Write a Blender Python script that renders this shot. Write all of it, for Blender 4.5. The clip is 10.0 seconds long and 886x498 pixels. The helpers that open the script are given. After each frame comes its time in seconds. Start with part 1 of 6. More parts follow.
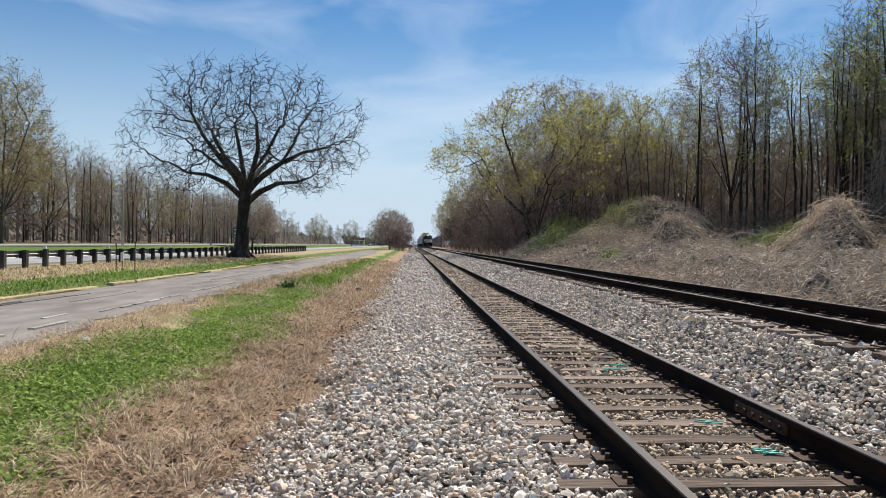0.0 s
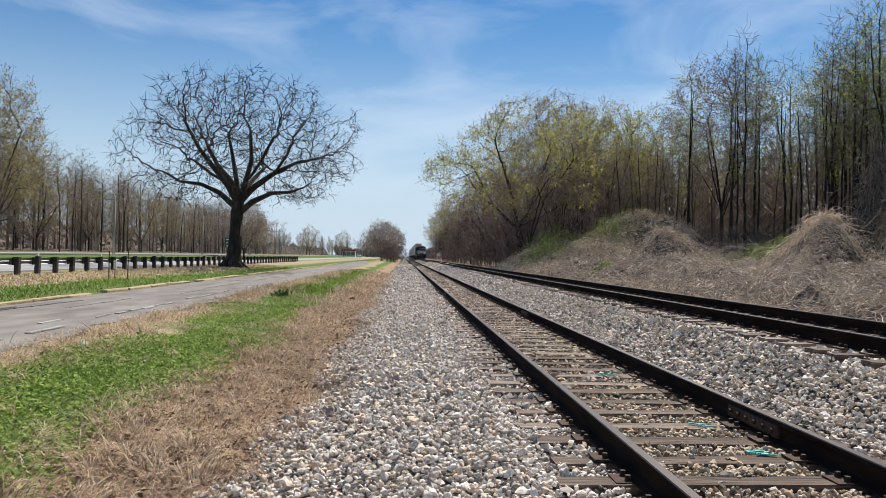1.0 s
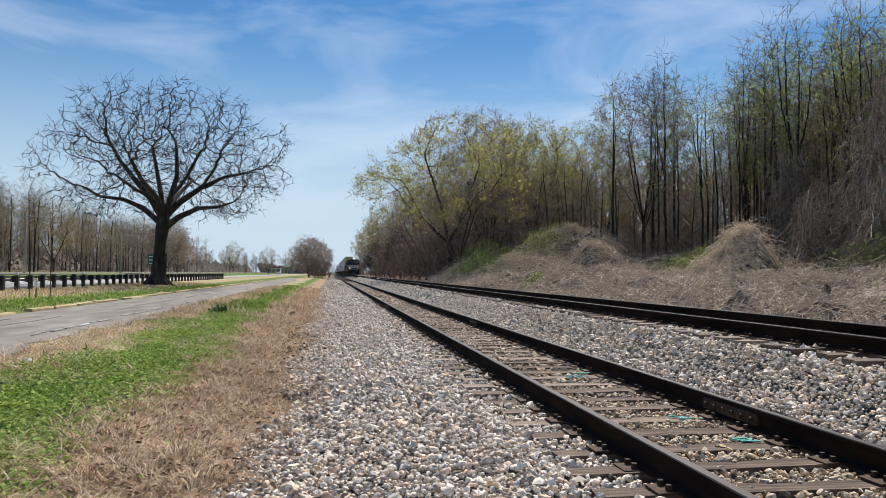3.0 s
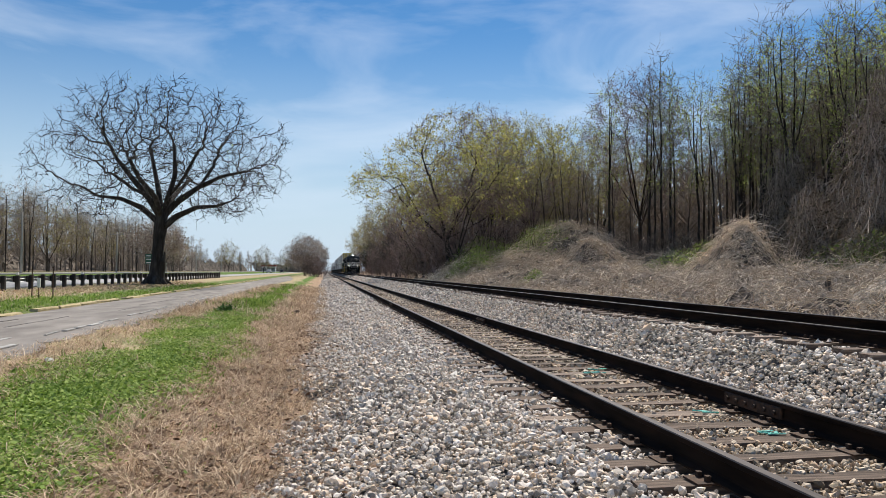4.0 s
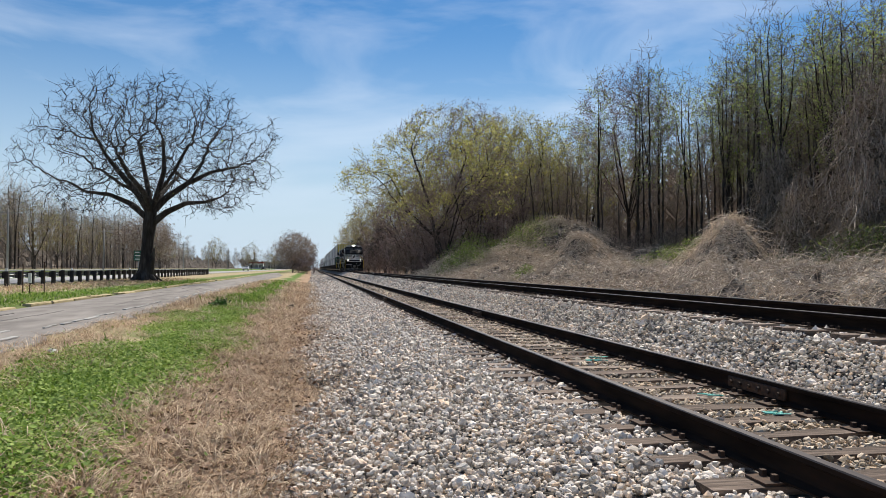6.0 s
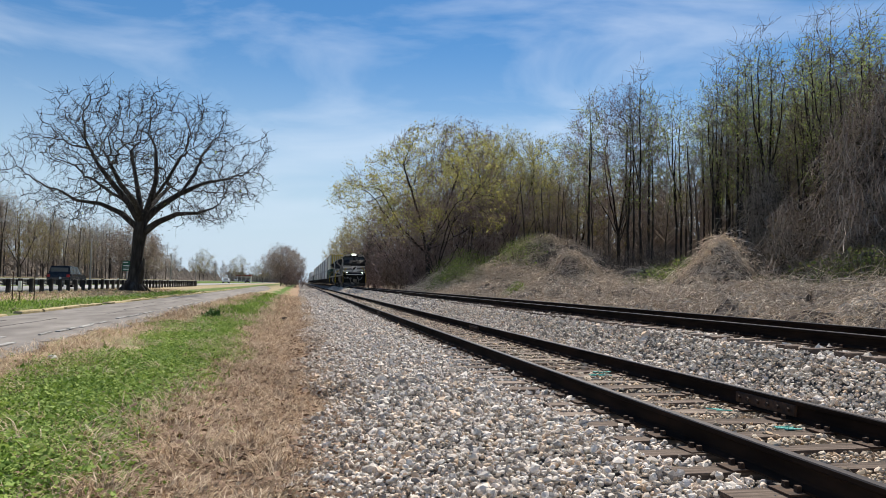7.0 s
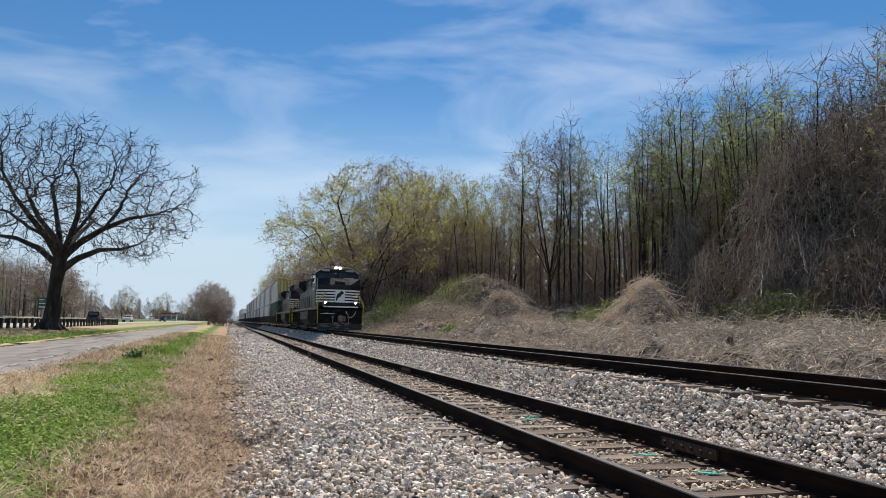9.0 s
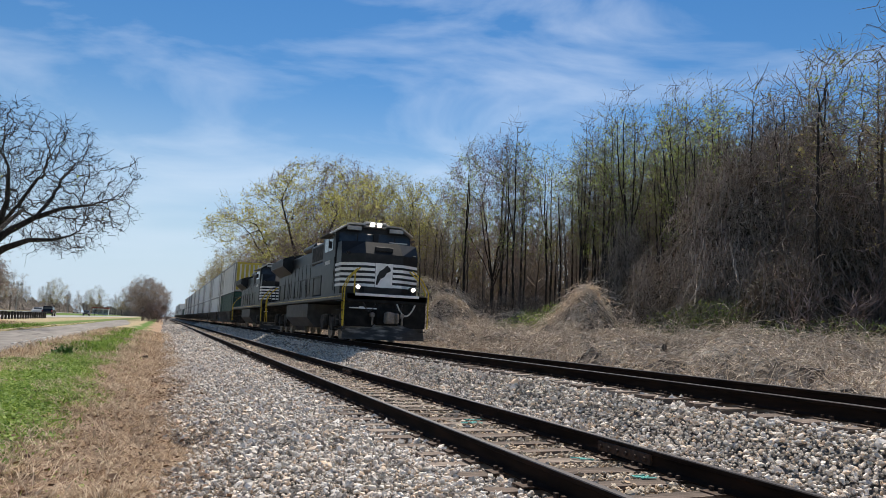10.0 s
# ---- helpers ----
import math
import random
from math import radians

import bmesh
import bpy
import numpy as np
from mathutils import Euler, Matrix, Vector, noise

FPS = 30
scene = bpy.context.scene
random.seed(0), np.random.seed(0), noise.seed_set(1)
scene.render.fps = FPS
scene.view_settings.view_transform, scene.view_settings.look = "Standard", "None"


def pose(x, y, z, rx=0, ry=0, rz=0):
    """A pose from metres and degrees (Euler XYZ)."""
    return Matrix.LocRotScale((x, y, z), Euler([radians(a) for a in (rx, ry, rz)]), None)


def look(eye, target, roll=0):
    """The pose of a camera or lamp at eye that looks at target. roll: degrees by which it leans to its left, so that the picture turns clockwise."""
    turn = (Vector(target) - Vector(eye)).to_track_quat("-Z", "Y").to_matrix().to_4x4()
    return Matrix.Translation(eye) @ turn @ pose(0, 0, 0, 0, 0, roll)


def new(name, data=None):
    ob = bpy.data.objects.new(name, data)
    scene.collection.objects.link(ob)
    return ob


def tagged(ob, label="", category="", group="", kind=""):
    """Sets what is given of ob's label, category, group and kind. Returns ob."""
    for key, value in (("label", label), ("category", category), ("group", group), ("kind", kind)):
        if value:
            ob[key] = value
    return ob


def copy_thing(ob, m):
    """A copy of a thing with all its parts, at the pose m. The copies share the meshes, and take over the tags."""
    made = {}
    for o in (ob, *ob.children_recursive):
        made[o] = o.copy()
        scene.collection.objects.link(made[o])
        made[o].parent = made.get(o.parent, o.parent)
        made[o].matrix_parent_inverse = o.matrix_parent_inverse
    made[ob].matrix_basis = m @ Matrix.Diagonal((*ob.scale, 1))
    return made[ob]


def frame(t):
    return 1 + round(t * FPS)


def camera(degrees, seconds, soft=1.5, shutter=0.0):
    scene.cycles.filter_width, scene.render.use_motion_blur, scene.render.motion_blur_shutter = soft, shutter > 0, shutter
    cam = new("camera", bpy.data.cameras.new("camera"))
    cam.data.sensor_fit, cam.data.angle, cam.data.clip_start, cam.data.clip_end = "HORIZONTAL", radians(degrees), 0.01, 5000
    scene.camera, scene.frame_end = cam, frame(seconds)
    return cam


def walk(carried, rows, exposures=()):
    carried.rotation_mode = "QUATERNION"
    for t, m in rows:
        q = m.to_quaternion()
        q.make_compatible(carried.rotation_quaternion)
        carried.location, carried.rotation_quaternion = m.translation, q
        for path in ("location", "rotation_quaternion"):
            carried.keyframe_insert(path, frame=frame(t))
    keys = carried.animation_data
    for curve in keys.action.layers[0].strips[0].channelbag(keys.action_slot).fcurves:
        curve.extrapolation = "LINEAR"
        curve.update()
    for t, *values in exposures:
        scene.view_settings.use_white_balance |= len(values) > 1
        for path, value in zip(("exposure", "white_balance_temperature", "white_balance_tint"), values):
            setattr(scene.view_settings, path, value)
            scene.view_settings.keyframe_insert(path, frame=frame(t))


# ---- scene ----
cam = camera(63.4, 10.0, 0.6)
PATH = [
    (0, (-2.277, 0.329, 1.527), (-2.191, 2.328, 1.516), 0.8),
    (0.5, (-2.316, 0.296, 1.494), (-2.229, 2.294, 1.496), 1.0),
    (1, (-2.368, 0.197, 1.461), (-2.259, 2.194, 1.484), 1.3),
    (1.5, (-2.485, 0.184, 1.416), (-2.304, 2.175, 1.471), 1.2),
    (2, (-2.698, 0.227, 1.377), (-2.443, 2.209, 1.449), 1.0),
    (2.5, (-2.837, 0.178, 1.368), (-2.539, 2.154, 1.45), 0.9),
    (2.7, (-2.864, 0.205, 1.33), (-2.56, 2.18, 1.406), 0.7),
    (4, (-3.27, 0.115, 1.338), (-2.943, 2.087, 1.401), 0.2),
    (4.5, (-3.346, 0.089, 1.333), (-3.008, 2.059, 1.402), 0.4),
    (5, (-3.334, 0.057, 1.328), (-3.001, 2.028, 1.381), 0.6),
    (5.2, (-3.316, 0.05, 1.347), (-2.987, 2.023, 1.387), 0.4),
    (6.5, (-3.674, 0.05, 1.185), (-3.292, 2.012, 1.257), 0.2),
    (7, (-3.752, 0.062, 1.182), (-3.361, 2.021, 1.282), 1.1),
    (7.5, (-3.751, 0.074, 1.219), (-3.303, 2.018, 1.365), 1.1),
    (8, (-3.751, 0.046, 1.241), (-3.257, 1.977, 1.414), 0.9),
    (8.5, (-3.74, 0.049, 1.246), (-3.211, 1.968, 1.439), 1.0),
    (9, (-3.74, 0.053, 1.248), (-3.175, 1.959, 1.46), 1.3),
    (9.5, (-3.764, 0.038, 1.247), (-3.162, 1.932, 1.465), 2.0),
    (10, (-3.798, 0.009, 1.264), (-3.085, 1.865, 1.486), 2.6),
]
walk(cam, [(t, look(e, g, roll)) for t, e, g, roll in PATH])

# ---- world, sun ----
SUN_ELEV, SUN_AZ = 50.0, 21.0
world = bpy.data.worlds.new("sky")
world.use_nodes = True
scene.world = world
wn, wl = world.node_tree.nodes, world.node_tree.links
sky = wn.new("ShaderNodeTexSky")
sky.sky_type, sky.sun_disc = "NISHITA", False
sky.sun_elevation, sky.sun_rotation = radians(SUN_ELEV), radians(SUN_AZ)
sky.air_density, sky.dust_density, sky.ozone_density = 1.15, 0.0, 3.0
wc = wn.new("ShaderNodeTexCoord")
wmap = wn.new("ShaderNodeMapping")
wmap.inputs["Scale"].default_value = (1.3, 1.0, 4.2)
wmap.inputs["Rotation"].default_value = (0.0, 0.12, 0.3)
wl.new(wc.outputs["Generated"], wmap.inputs["Vector"])
cloud = wn.new("ShaderNodeTexNoise")
cloud.inputs["Scale"].default_value = 2.1
cloud.inputs["Detail"].default_value = 7.0
cloud.inputs["Roughness"].default_value = 0.52
cloud.inputs["Distortion"].default_value = 0.5
wl.new(wmap.outputs["Vector"], cloud.inputs["Vector"])
cramp = wn.new("ShaderNodeValToRGB")
cramp.color_ramp.elements[0].position, cramp.color_ramp.elements[0].color = 0.49, (0, 0, 0, 1)
cramp.color_ramp.elements[1].position, cramp.color_ramp.elements[1].color = 0.80, (0.56, 0.56, 0.56, 1)
wl.new(cloud.outputs["Fac"], cramp.inputs["Fac"])
cmix = wn.new("ShaderNodeMix")
cmix.data_type = "RGBA"
wl.new(cramp.outputs["Color"], cmix.inputs["Factor"])
sat = wn.new("ShaderNodeHueSaturation")
sat.inputs["Saturation"].default_value = 1.3
sat.inputs["Hue"].default_value = 0.503
wl.new(sky.outputs["Color"], sat.inputs["Color"])
wl.new(sat.outputs["Color"], cmix.inputs["A"])
cmix.inputs["B"].default_value = (11.5, 12.2, 13.2, 1)
geo = wn.new("ShaderNodeSeparateXYZ")
wl.new(wc.outputs["Generated"], geo.inputs[0])
hz = wn.new("ShaderNodeMapRange")
hz.interpolation_type = "SMOOTHSTEP"
hz.inputs["From Min"].default_value, hz.inputs["From Max"].default_value = -0.02, 0.34
hz.inputs["To Min"].default_value, hz.inputs["To Max"].default_value = 0.95, 0.0
wl.new(geo.outputs["Z"], hz.inputs["Value"])
hmix = wn.new("ShaderNodeMix")
hmix.data_type = "RGBA"
wl.new(hz.outputs["Result"], hmix.inputs["Factor"])
wl.new(cmix.outputs["Result"], hmix.inputs["A"])
hmix.inputs["B"].default_value = (6.6, 8.2, 10.0, 1)
bg = wn["Background"]
bg.inputs["Strength"].default_value = 0.067
wl.new(hmix.outputs["Result"], bg.inputs["Color"])

sun = bpy.data.lights.new("sun", "SUN")
sun.energy, sun.angle, sun.color = 5.0, radians(0.53), (1.0, 0.92, 0.80)
sun_ob = new("sun", sun)
az, el = radians(SUN_AZ), radians(SUN_ELEV)
sun_dir = Vector((math.sin(az) * math.cos(el), math.cos(az) * math.cos(el), math.sin(el)))
sun_ob.matrix_world = look(sun_dir * 300, (0, 0, 0))
scene.view_settings.exposure = 0.4


# ---- materials ----
def mat(name, cols, scale=4.0, big=0.3, rough=0.85, metal=0.0, bump=0.0, bscale=None, island=0.0, obrand=0.0, spec=0.3, stretch=(1, 1, 1), emit=None, thin=0.0):
    m = bpy.data.materials.new(name)
    m.use_nodes = True
    n, l = m.node_tree.nodes, m.node_tree.links
    b = n["Principled BSDF"]
    b.inputs["Roughness"].default_value = rough
    b.inputs["Metallic"].default_value = metal
    b.inputs["Specular IOR Level"].default_value = spec
    tc = n.new("ShaderNodeTexCoord")
    mp = n.new("ShaderNodeMapping")
    mp.inputs["Scale"].default_value = stretch
    l.new(tc.outputs["Object"], mp.inputs["Vector"])
    nz = n.new("ShaderNodeTexNoise")
    nz.inputs["Scale"].default_value = scale
    nz.inputs["Detail"].default_value = 5.0
    l.new(mp.outputs["Vector"], nz.inputs["Vector"])
    fac = nz.outputs["Fac"]
    for node, out, k in (("ShaderNodeNewGeometry", "Random Per Island", island), ("ShaderNodeObjectInfo", "Random", obrand)):
        if k:
            g = n.new(node)
            mx = n.new("ShaderNodeMix")
            mx.inputs["Factor"].default_value = k
            l.new(fac, mx.inputs["A"])
            l.new(g.outputs[out], mx.inputs["B"])
            fac = mx.outputs["Result"]
    rp = n.new("ShaderNodeValToRGB")
    while len(rp.color_ramp.elements) < len(cols):
        rp.color_ramp.elements.new(0.5)
    lo, hi = (0.0, 1.0) if island > 0.7 or obrand > 0.7 else (0.3, 0.7)
    for i, c in enumerate(cols):
        e = rp.color_ramp.elements[i]
        e.position = lo + (hi - lo) * i / max(1, len(cols) - 1)
        e.color = (*c, 1)
    l.new(fac, rp.inputs["Fac"])
    col = rp.outputs["Color"]
    if big:
        n2 = n.new("ShaderNodeTexNoise")
        n2.inputs["Scale"].default_value = scale / 11
        n2.inputs["Detail"].default_value = 3.0
        l.new(mp.outputs["Vector"], n2.inputs["Vector"])
        mr = n.new("ShaderNodeMapRange")
        mr.inputs["From Min"].default_value, mr.inputs["From Max"].default_value = 0.3, 0.7
        mr.inputs["To Min"].default_value, mr.inputs["To Max"].default_value = 1 - big, 1 + big
        l.new(n2.outputs["Fac"], mr.inputs["Value"])
        mu = n.new("ShaderNodeVectorMath")
        mu.operation = "SCALE"
        l.new(col, mu.inputs[0])
        l.new(mr.outputs["Result"], mu.inputs["Scale"])
        col = mu.outputs["Vector"]
    l.new(col, b.inputs["Base Color"])
    if bump:
        nb = n.new("ShaderNodeTexNoise")
        nb.inputs["Scale"].default_value = bscale or scale * 3
        nb.inputs["Detail"].default_value = 4.0
        l.new(mp.outputs["Vector"], nb.inputs["Vector"])
        bp = n.new("ShaderNodeBump")
        bp.inputs["Strength"].default_value = 0.8
        bp.inputs["Distance"].default_value = bump
        l.new(nb.outputs["Fac"], bp.inputs["Height"])
        l.new(bp.outputs["Normal"], b.inputs["Normal"])
    if emit:
        b.inputs["Emission Color"].default_value = (*emit[:3], 1)
        b.inputs["Emission Strength"].default_value = emit[3]
    if thin:
        t = n.new("ShaderNodeBsdfTranslucent")
        l.new(col, t.inputs["Color"])
        ms = n.new("ShaderNodeMixShader")
        ms.inputs["Fac"].default_value = thin
        l.new(b.outputs["BSDF"], ms.inputs[1])
        l.new(t.outputs["BSDF"], ms.inputs[2])
        l.new(ms.outputs["Shader"], n["Material Output"].inputs["Surface"])
    return m


M_STONE = mat("ballast_stone", [(0.12, 0.10, 0.085), (0.38, 0.333, 0.285), (0.63, 0.57, 0.495), (0.76, 0.69, 0.61), (0.83, 0.76, 0.68), (0.66, 0.49, 0.34), (0.92, 0.86, 0.785)], scale=30, big=0.1, rough=0.9, bump=0.004, bscale=60, island=0.85)
M_STONETAN = mat("stained_ballast_stone", [(0.10, 0.08, 0.06), (0.33, 0.26, 0.18), (0.52, 0.43, 0.32), (0.66, 0.57, 0.45), (0.55, 0.39, 0.25), (0.74, 0.66, 0.55)], scale=30, big=0.1, rough=0.9, bump=0.004, bscale=60, island=0.85)
M_RAIL = mat("rail_steel", [(0.009, 0.006, 0.005), (0.018, 0.012, 0.009), (0.030, 0.017, 0.012)], scale=9, rough=0.9, spec=0.05, metal=0.0, bump=0.002, bscale=40, stretch=(1, 0.15, 1))
M_RAILTOP = mat("worn_rail_head", [(0.025, 0.02, 0.018), (0.06, 0.05, 0.046)], scale=14, rough=0.45, metal=0.6, stretch=(3, 0.05, 1))
M_TIE = mat("weathered_tie", [(0.05, 0.037, 0.029), (0.15, 0.113, 0.09), (0.30, 0.245, 0.20)], scale=6, rough=0.95, bump=0.012, bscale=14, stretch=(0.35, 5, 5), obrand=0.25)
M_IRON = mat("rusty_iron", [(0.03, 0.02, 0.016), (0.09, 0.05, 0.03)], scale=20, rough=0.85, bump=0.002)
M_ASPHALT = mat("old_asphalt", [(0.14, 0.127, 0.116), (0.20, 0.183, 0.168), (0.26, 0.24, 0.22)], scale=1.6, big=0.18, rough=0.93, bump=0.006, bscale=60, stretch=(1, 0.35, 1))
M_HIGHWAY = mat("highway_asphalt", [(0.26, 0.26, 0.262), (0.34, 0.34, 0.34)], scale=0.8, big=0.15, rough=0.9, stretch=(1, 0.1, 1))
M_PAINT = mat("worn_white_paint", [(0.27, 0.262, 0.25), (0.40, 0.395, 0.38)], scale=5, rough=0.85)
M_CURB = mat("yellowed_concrete", [(0.26, 0.20, 0.12), (0.44, 0.36, 0.20), (0.56, 0.47, 0.27)], scale=3.5, rough=0.95, bump=0.012)
M_TAR = mat("tar_crack", [(0.11, 0.102, 0.095), (0.17, 0.16, 0.15)], scale=8, rough=0.9)
M_BARK = mat("dark_bark", [(0.015, 0.012, 0.010), (0.034, 0.028, 0.024), (0.07, 0.061, 0.054)], scale=4, rough=0.95, bump=0.04, bscale=9, stretch=(1, 1, 0.25))
M_BARK2 = mat("grey_bark", [(0.032, 0.027, 0.023), (0.07, 0.06, 0.051), (0.125, 0.11, 0.096)], scale=3, rough=0.95, bump=0.03, bscale=9, stretch=(1, 1, 0.25), obrand=0.3)
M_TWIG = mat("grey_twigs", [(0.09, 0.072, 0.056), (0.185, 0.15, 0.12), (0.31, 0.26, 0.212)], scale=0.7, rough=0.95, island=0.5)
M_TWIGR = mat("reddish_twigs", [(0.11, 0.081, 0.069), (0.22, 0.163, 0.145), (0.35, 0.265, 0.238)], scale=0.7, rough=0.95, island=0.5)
# twig colour paled for distance haze; it also lightens backlit nearer growth
M_TWIGH = mat("haze_pale_twigs", [(0.20, 0.165, 0.135), (0.34, 0.285, 0.235), (0.48, 0.41, 0.34)], scale=0.7, rough=0.95, island=0.5)
M_LEAFY = mat("yellow_green_leaves", [(0.25, 0.245, 0.06), (0.40, 0.38, 0.11), (0.52, 0.48, 0.18)], scale=0.6, rough=0.7, island=0.7, thin=0.55)
M_LEAFG = mat("fresh_green_leaves", [(0.20, 0.26, 0.06), (0.34, 0.41, 0.11), (0.48, 0.52, 0.19)], scale=0.6, rough=0.7, island=0.7, thin=0.55)
M_LEAFT = mat("tan_buds", [(0.27, 0.20, 0.10), (0.38, 0.30, 0.14), (0.40, 0.38, 0.15)], scale=0.6, rough=0.8, island=0.7, thin=0.3)
M_LEAFR = mat("reddish_tan_buds", [(0.20, 0.15, 0.12), (0.31, 0.245, 0.20), (0.40, 0.33, 0.26)], scale=0.6, rough=0.8, island=0.7, thin=0.3)
M_LEAFP = mat("purple_buds", [(0.16, 0.11, 0.11), (0.25, 0.18, 0.18), (0.30, 0.23, 0.21)], scale=0.6, rough=0.8, island=0.7, thin=0.3)
M_VINE = mat("dry_vine", [(0.22, 0.17, 0.125), (0.57, 0.475, 0.37), (0.86, 0.755, 0.61)], scale=0.8, rough=0.95, island=0.75)
M_IVY = mat("dark_ivy", [(0.05, 0.044, 0.028), (0.115, 0.098, 0.066), (0.20, 0.165, 0.12)], scale=0.5, rough=0.9, island=0.7, thin=0.2)
M_GRASS = mat("green_weeds", [(0.10, 0.175, 0.022), (0.215, 0.33, 0.055), (0.35, 0.45, 0.11)], scale=0.8, rough=0.75, island=0.65, thin=0.3)
M_STRAW = mat("dry_straw", [(0.29, 0.198, 0.128), (0.53, 0.395, 0.272), (0.75, 0.61, 0.442)], scale=0.8, rough=0.9, island=0.7, thin=0.2)


def ground_material():
    m = bpy.data.materials.new("ground_soil_and_grass")
    m.use_nodes = True
    n, l = m.node_tree.nodes, m.node_tree.links
    b = n["Principled BSDF"]
    b.inputs["Roughness"].default_value = 0.95
    b.inputs["Specular IOR Level"].default_value = 0.15
    tc = n.new("ShaderNodeTexCoord")
    sp = n.new("ShaderNodeSeparateXYZ")
    l.new(tc.outputs["Object"], sp.inputs[0])

    def noise_node(scale, detail=4):
        z = n.new("ShaderNodeTexNoise")
        z.inputs["Scale"].default_value, z.inputs["Detail"].default_value = scale, detail
        l.new(tc.outputs["Object"], z.inputs["Vector"])
        return z.outputs["Fac"]

    def math_node(op, a, c):
        z = n.new("ShaderNodeMath")
        z.operation = op
        for i, v in enumerate((a, c)):
            if isinstance(v, (int, float)):
                z.inputs[i].default_value = v
            else:
                l.new(v, z.inputs[i])
        return z.outputs[0]

    wob = math_node("MULTIPLY", math_node("SUBTRACT", noise_node(0.55, 5), 0.5), 3.4)
    xs = math_node("DIVIDE", math_node("ADD", math_node("ADD", sp.outputs["X"], wob), 60.0), 80.0)
    green, straw, brown, mud = (0.085, 0.16, 0.022), (0.36, 0.295, 0.18), (0.33, 0.228, 0.15), (0.15, 0.115, 0.085)
    olive = (0.15, 0.16, 0.06)
    stops = [(-60, mud), (-46, olive), (-34, green), (-22, olive), (-18.5, straw), (-15.6, straw), (-14.2, green), (-12.2, olive), (-8.6, straw), (-7.0, straw), (-6.5, green), (-5.5, green), (-5.0, brown), (-3.8, brown), (-3.0, mud), (6.0, mud), (9.0, brown), (19.0, mud)]
    rp = n.new("ShaderNodeValToRGB")
    while len(rp.color_ramp.elements) < len(stops):
        rp.color_ramp.elements.new(0.5)
    for e, (x, c) in zip(rp.color_ramp.elements, stops):
        e.position, e.color = (x + 60) / 80, (*c, 1)
    l.new(xs, rp.inputs["Fac"])
    mr = n.new("ShaderNodeMapRange")
    mr.inputs["From Min"].default_value, mr.inputs["From Max"].default_value = 0.3, 0.7
    mr.inputs["To Min"].default_value, mr.inputs["To Max"].default_value = 0.55, 1.35
    l.new(math_node("ADD", math_node("MULTIPLY", noise_node(14, 6), 0.6), math_node("MULTIPLY", noise_node(1.7, 4), 0.4)), mr.inputs["Value"])
    mu = n.new("ShaderNodeVectorMath")
    mu.operation = "SCALE"
    l.new(rp.outputs["Color"], mu.inputs[0])
    l.new(mr.outputs["Result"], mu.inputs["Scale"])
    l.new(mu.outputs["Vector"], b.inputs["Base Color"])
    bp = n.new("ShaderNodeBump")
    bp.inputs["Distance"].default_value = 0.06
    l.new(noise_node(9, 8), bp.inputs["Height"])
    l.new(bp.outputs["Normal"], b.inputs["Normal"])
    return m


M_GROUND = ground_material()


def ballast_material():
    m = bpy.data.materials.new("ballast_bed")
    m.use_nodes = True
    n, l = m.node_tree.nodes, m.node_tree.links
    b = n["Principled BSDF"]
    b.inputs["Roughness"].default_value = 0.95
    tc = n.new("ShaderNodeTexCoord")
    v = n.new("ShaderNodeTexVoronoi")
    v.inputs["Scale"].default_value = 17
    l.new(tc.outputs["Object"], v.inputs["Vector"])
    sep = n.new("ShaderNodeSeparateColor")
    l.new(v.outputs["Color"], sep.inputs[0])
    rp = n.new("ShaderNodeValToRGB")
    # dirty fines, darkened further to put shade between the stones into the colour
    for i, c in enumerate([(0.035, 0.03, 0.026), (0.08, 0.07, 0.06), (0.14, 0.125, 0.11), (0.24, 0.22, 0.20)]):
        e = rp.color_ramp.elements[i] if i < 2 else rp.color_ramp.elements.new(0.5)
        e.position, e.color = i / 3, (*c, 1)
    l.new(sep.outputs[0], rp.inputs["Fac"])
    l.new(rp.outputs["Color"], b.inputs["Base Color"])
    bp = n.new("ShaderNodeBump")
    bp.invert = True
    bp.inputs["Distance"].default_value = 0.05
    l.new(v.outputs["Distance"], bp.inputs["Height"])
    l.new(bp.outputs["Normal"], b.inputs["Normal"])
    return m


M_BALLAST = ballast_material()


# ---- mesh helpers ----
def link_mesh(name, me, material, parent=None, label=""):
    me.materials.append(material)
    ob = new(name, me)
    if parent is not None:
        ob.parent = parent
    if label:
        tagged(ob, label)
    return ob


def part(name, bm, material, parent=None, label="", smooth=False):
    me = bpy.data.meshes.new(name)
    bm.to_mesh(me)
    bm.free()
    if smooth:
        for p in me.polygons:
            p.use_smooth = True
    return link_mesh(name, me, material, parent, label)


def fast_mesh(name, verts, faces):
    """A mesh from arrays: verts (n, 3), faces (m, k) with one k."""
    me = bpy.data.meshes.new(name)
    verts, faces = np.asarray(verts, dtype=np.float32), np.asarray(faces, dtype=np.int32)
    k = faces.shape[1]
    me.vertices.add(len(verts))
    me.vertices.foreach_set("co", verts.ravel())
    me.loops.add(faces.size)
    me.loops.foreach_set("vertex_index", faces.ravel())
    me.polygons.add(len(faces))
    me.polygons.foreach_set("loop_start", np.arange(0, faces.size, k, dtype=np.int32))
    me.polygons.foreach_set("use_smooth", np.zeros(len(faces), dtype=bool))
    me.update(calc_edges=True)
    me.validate()
    return me


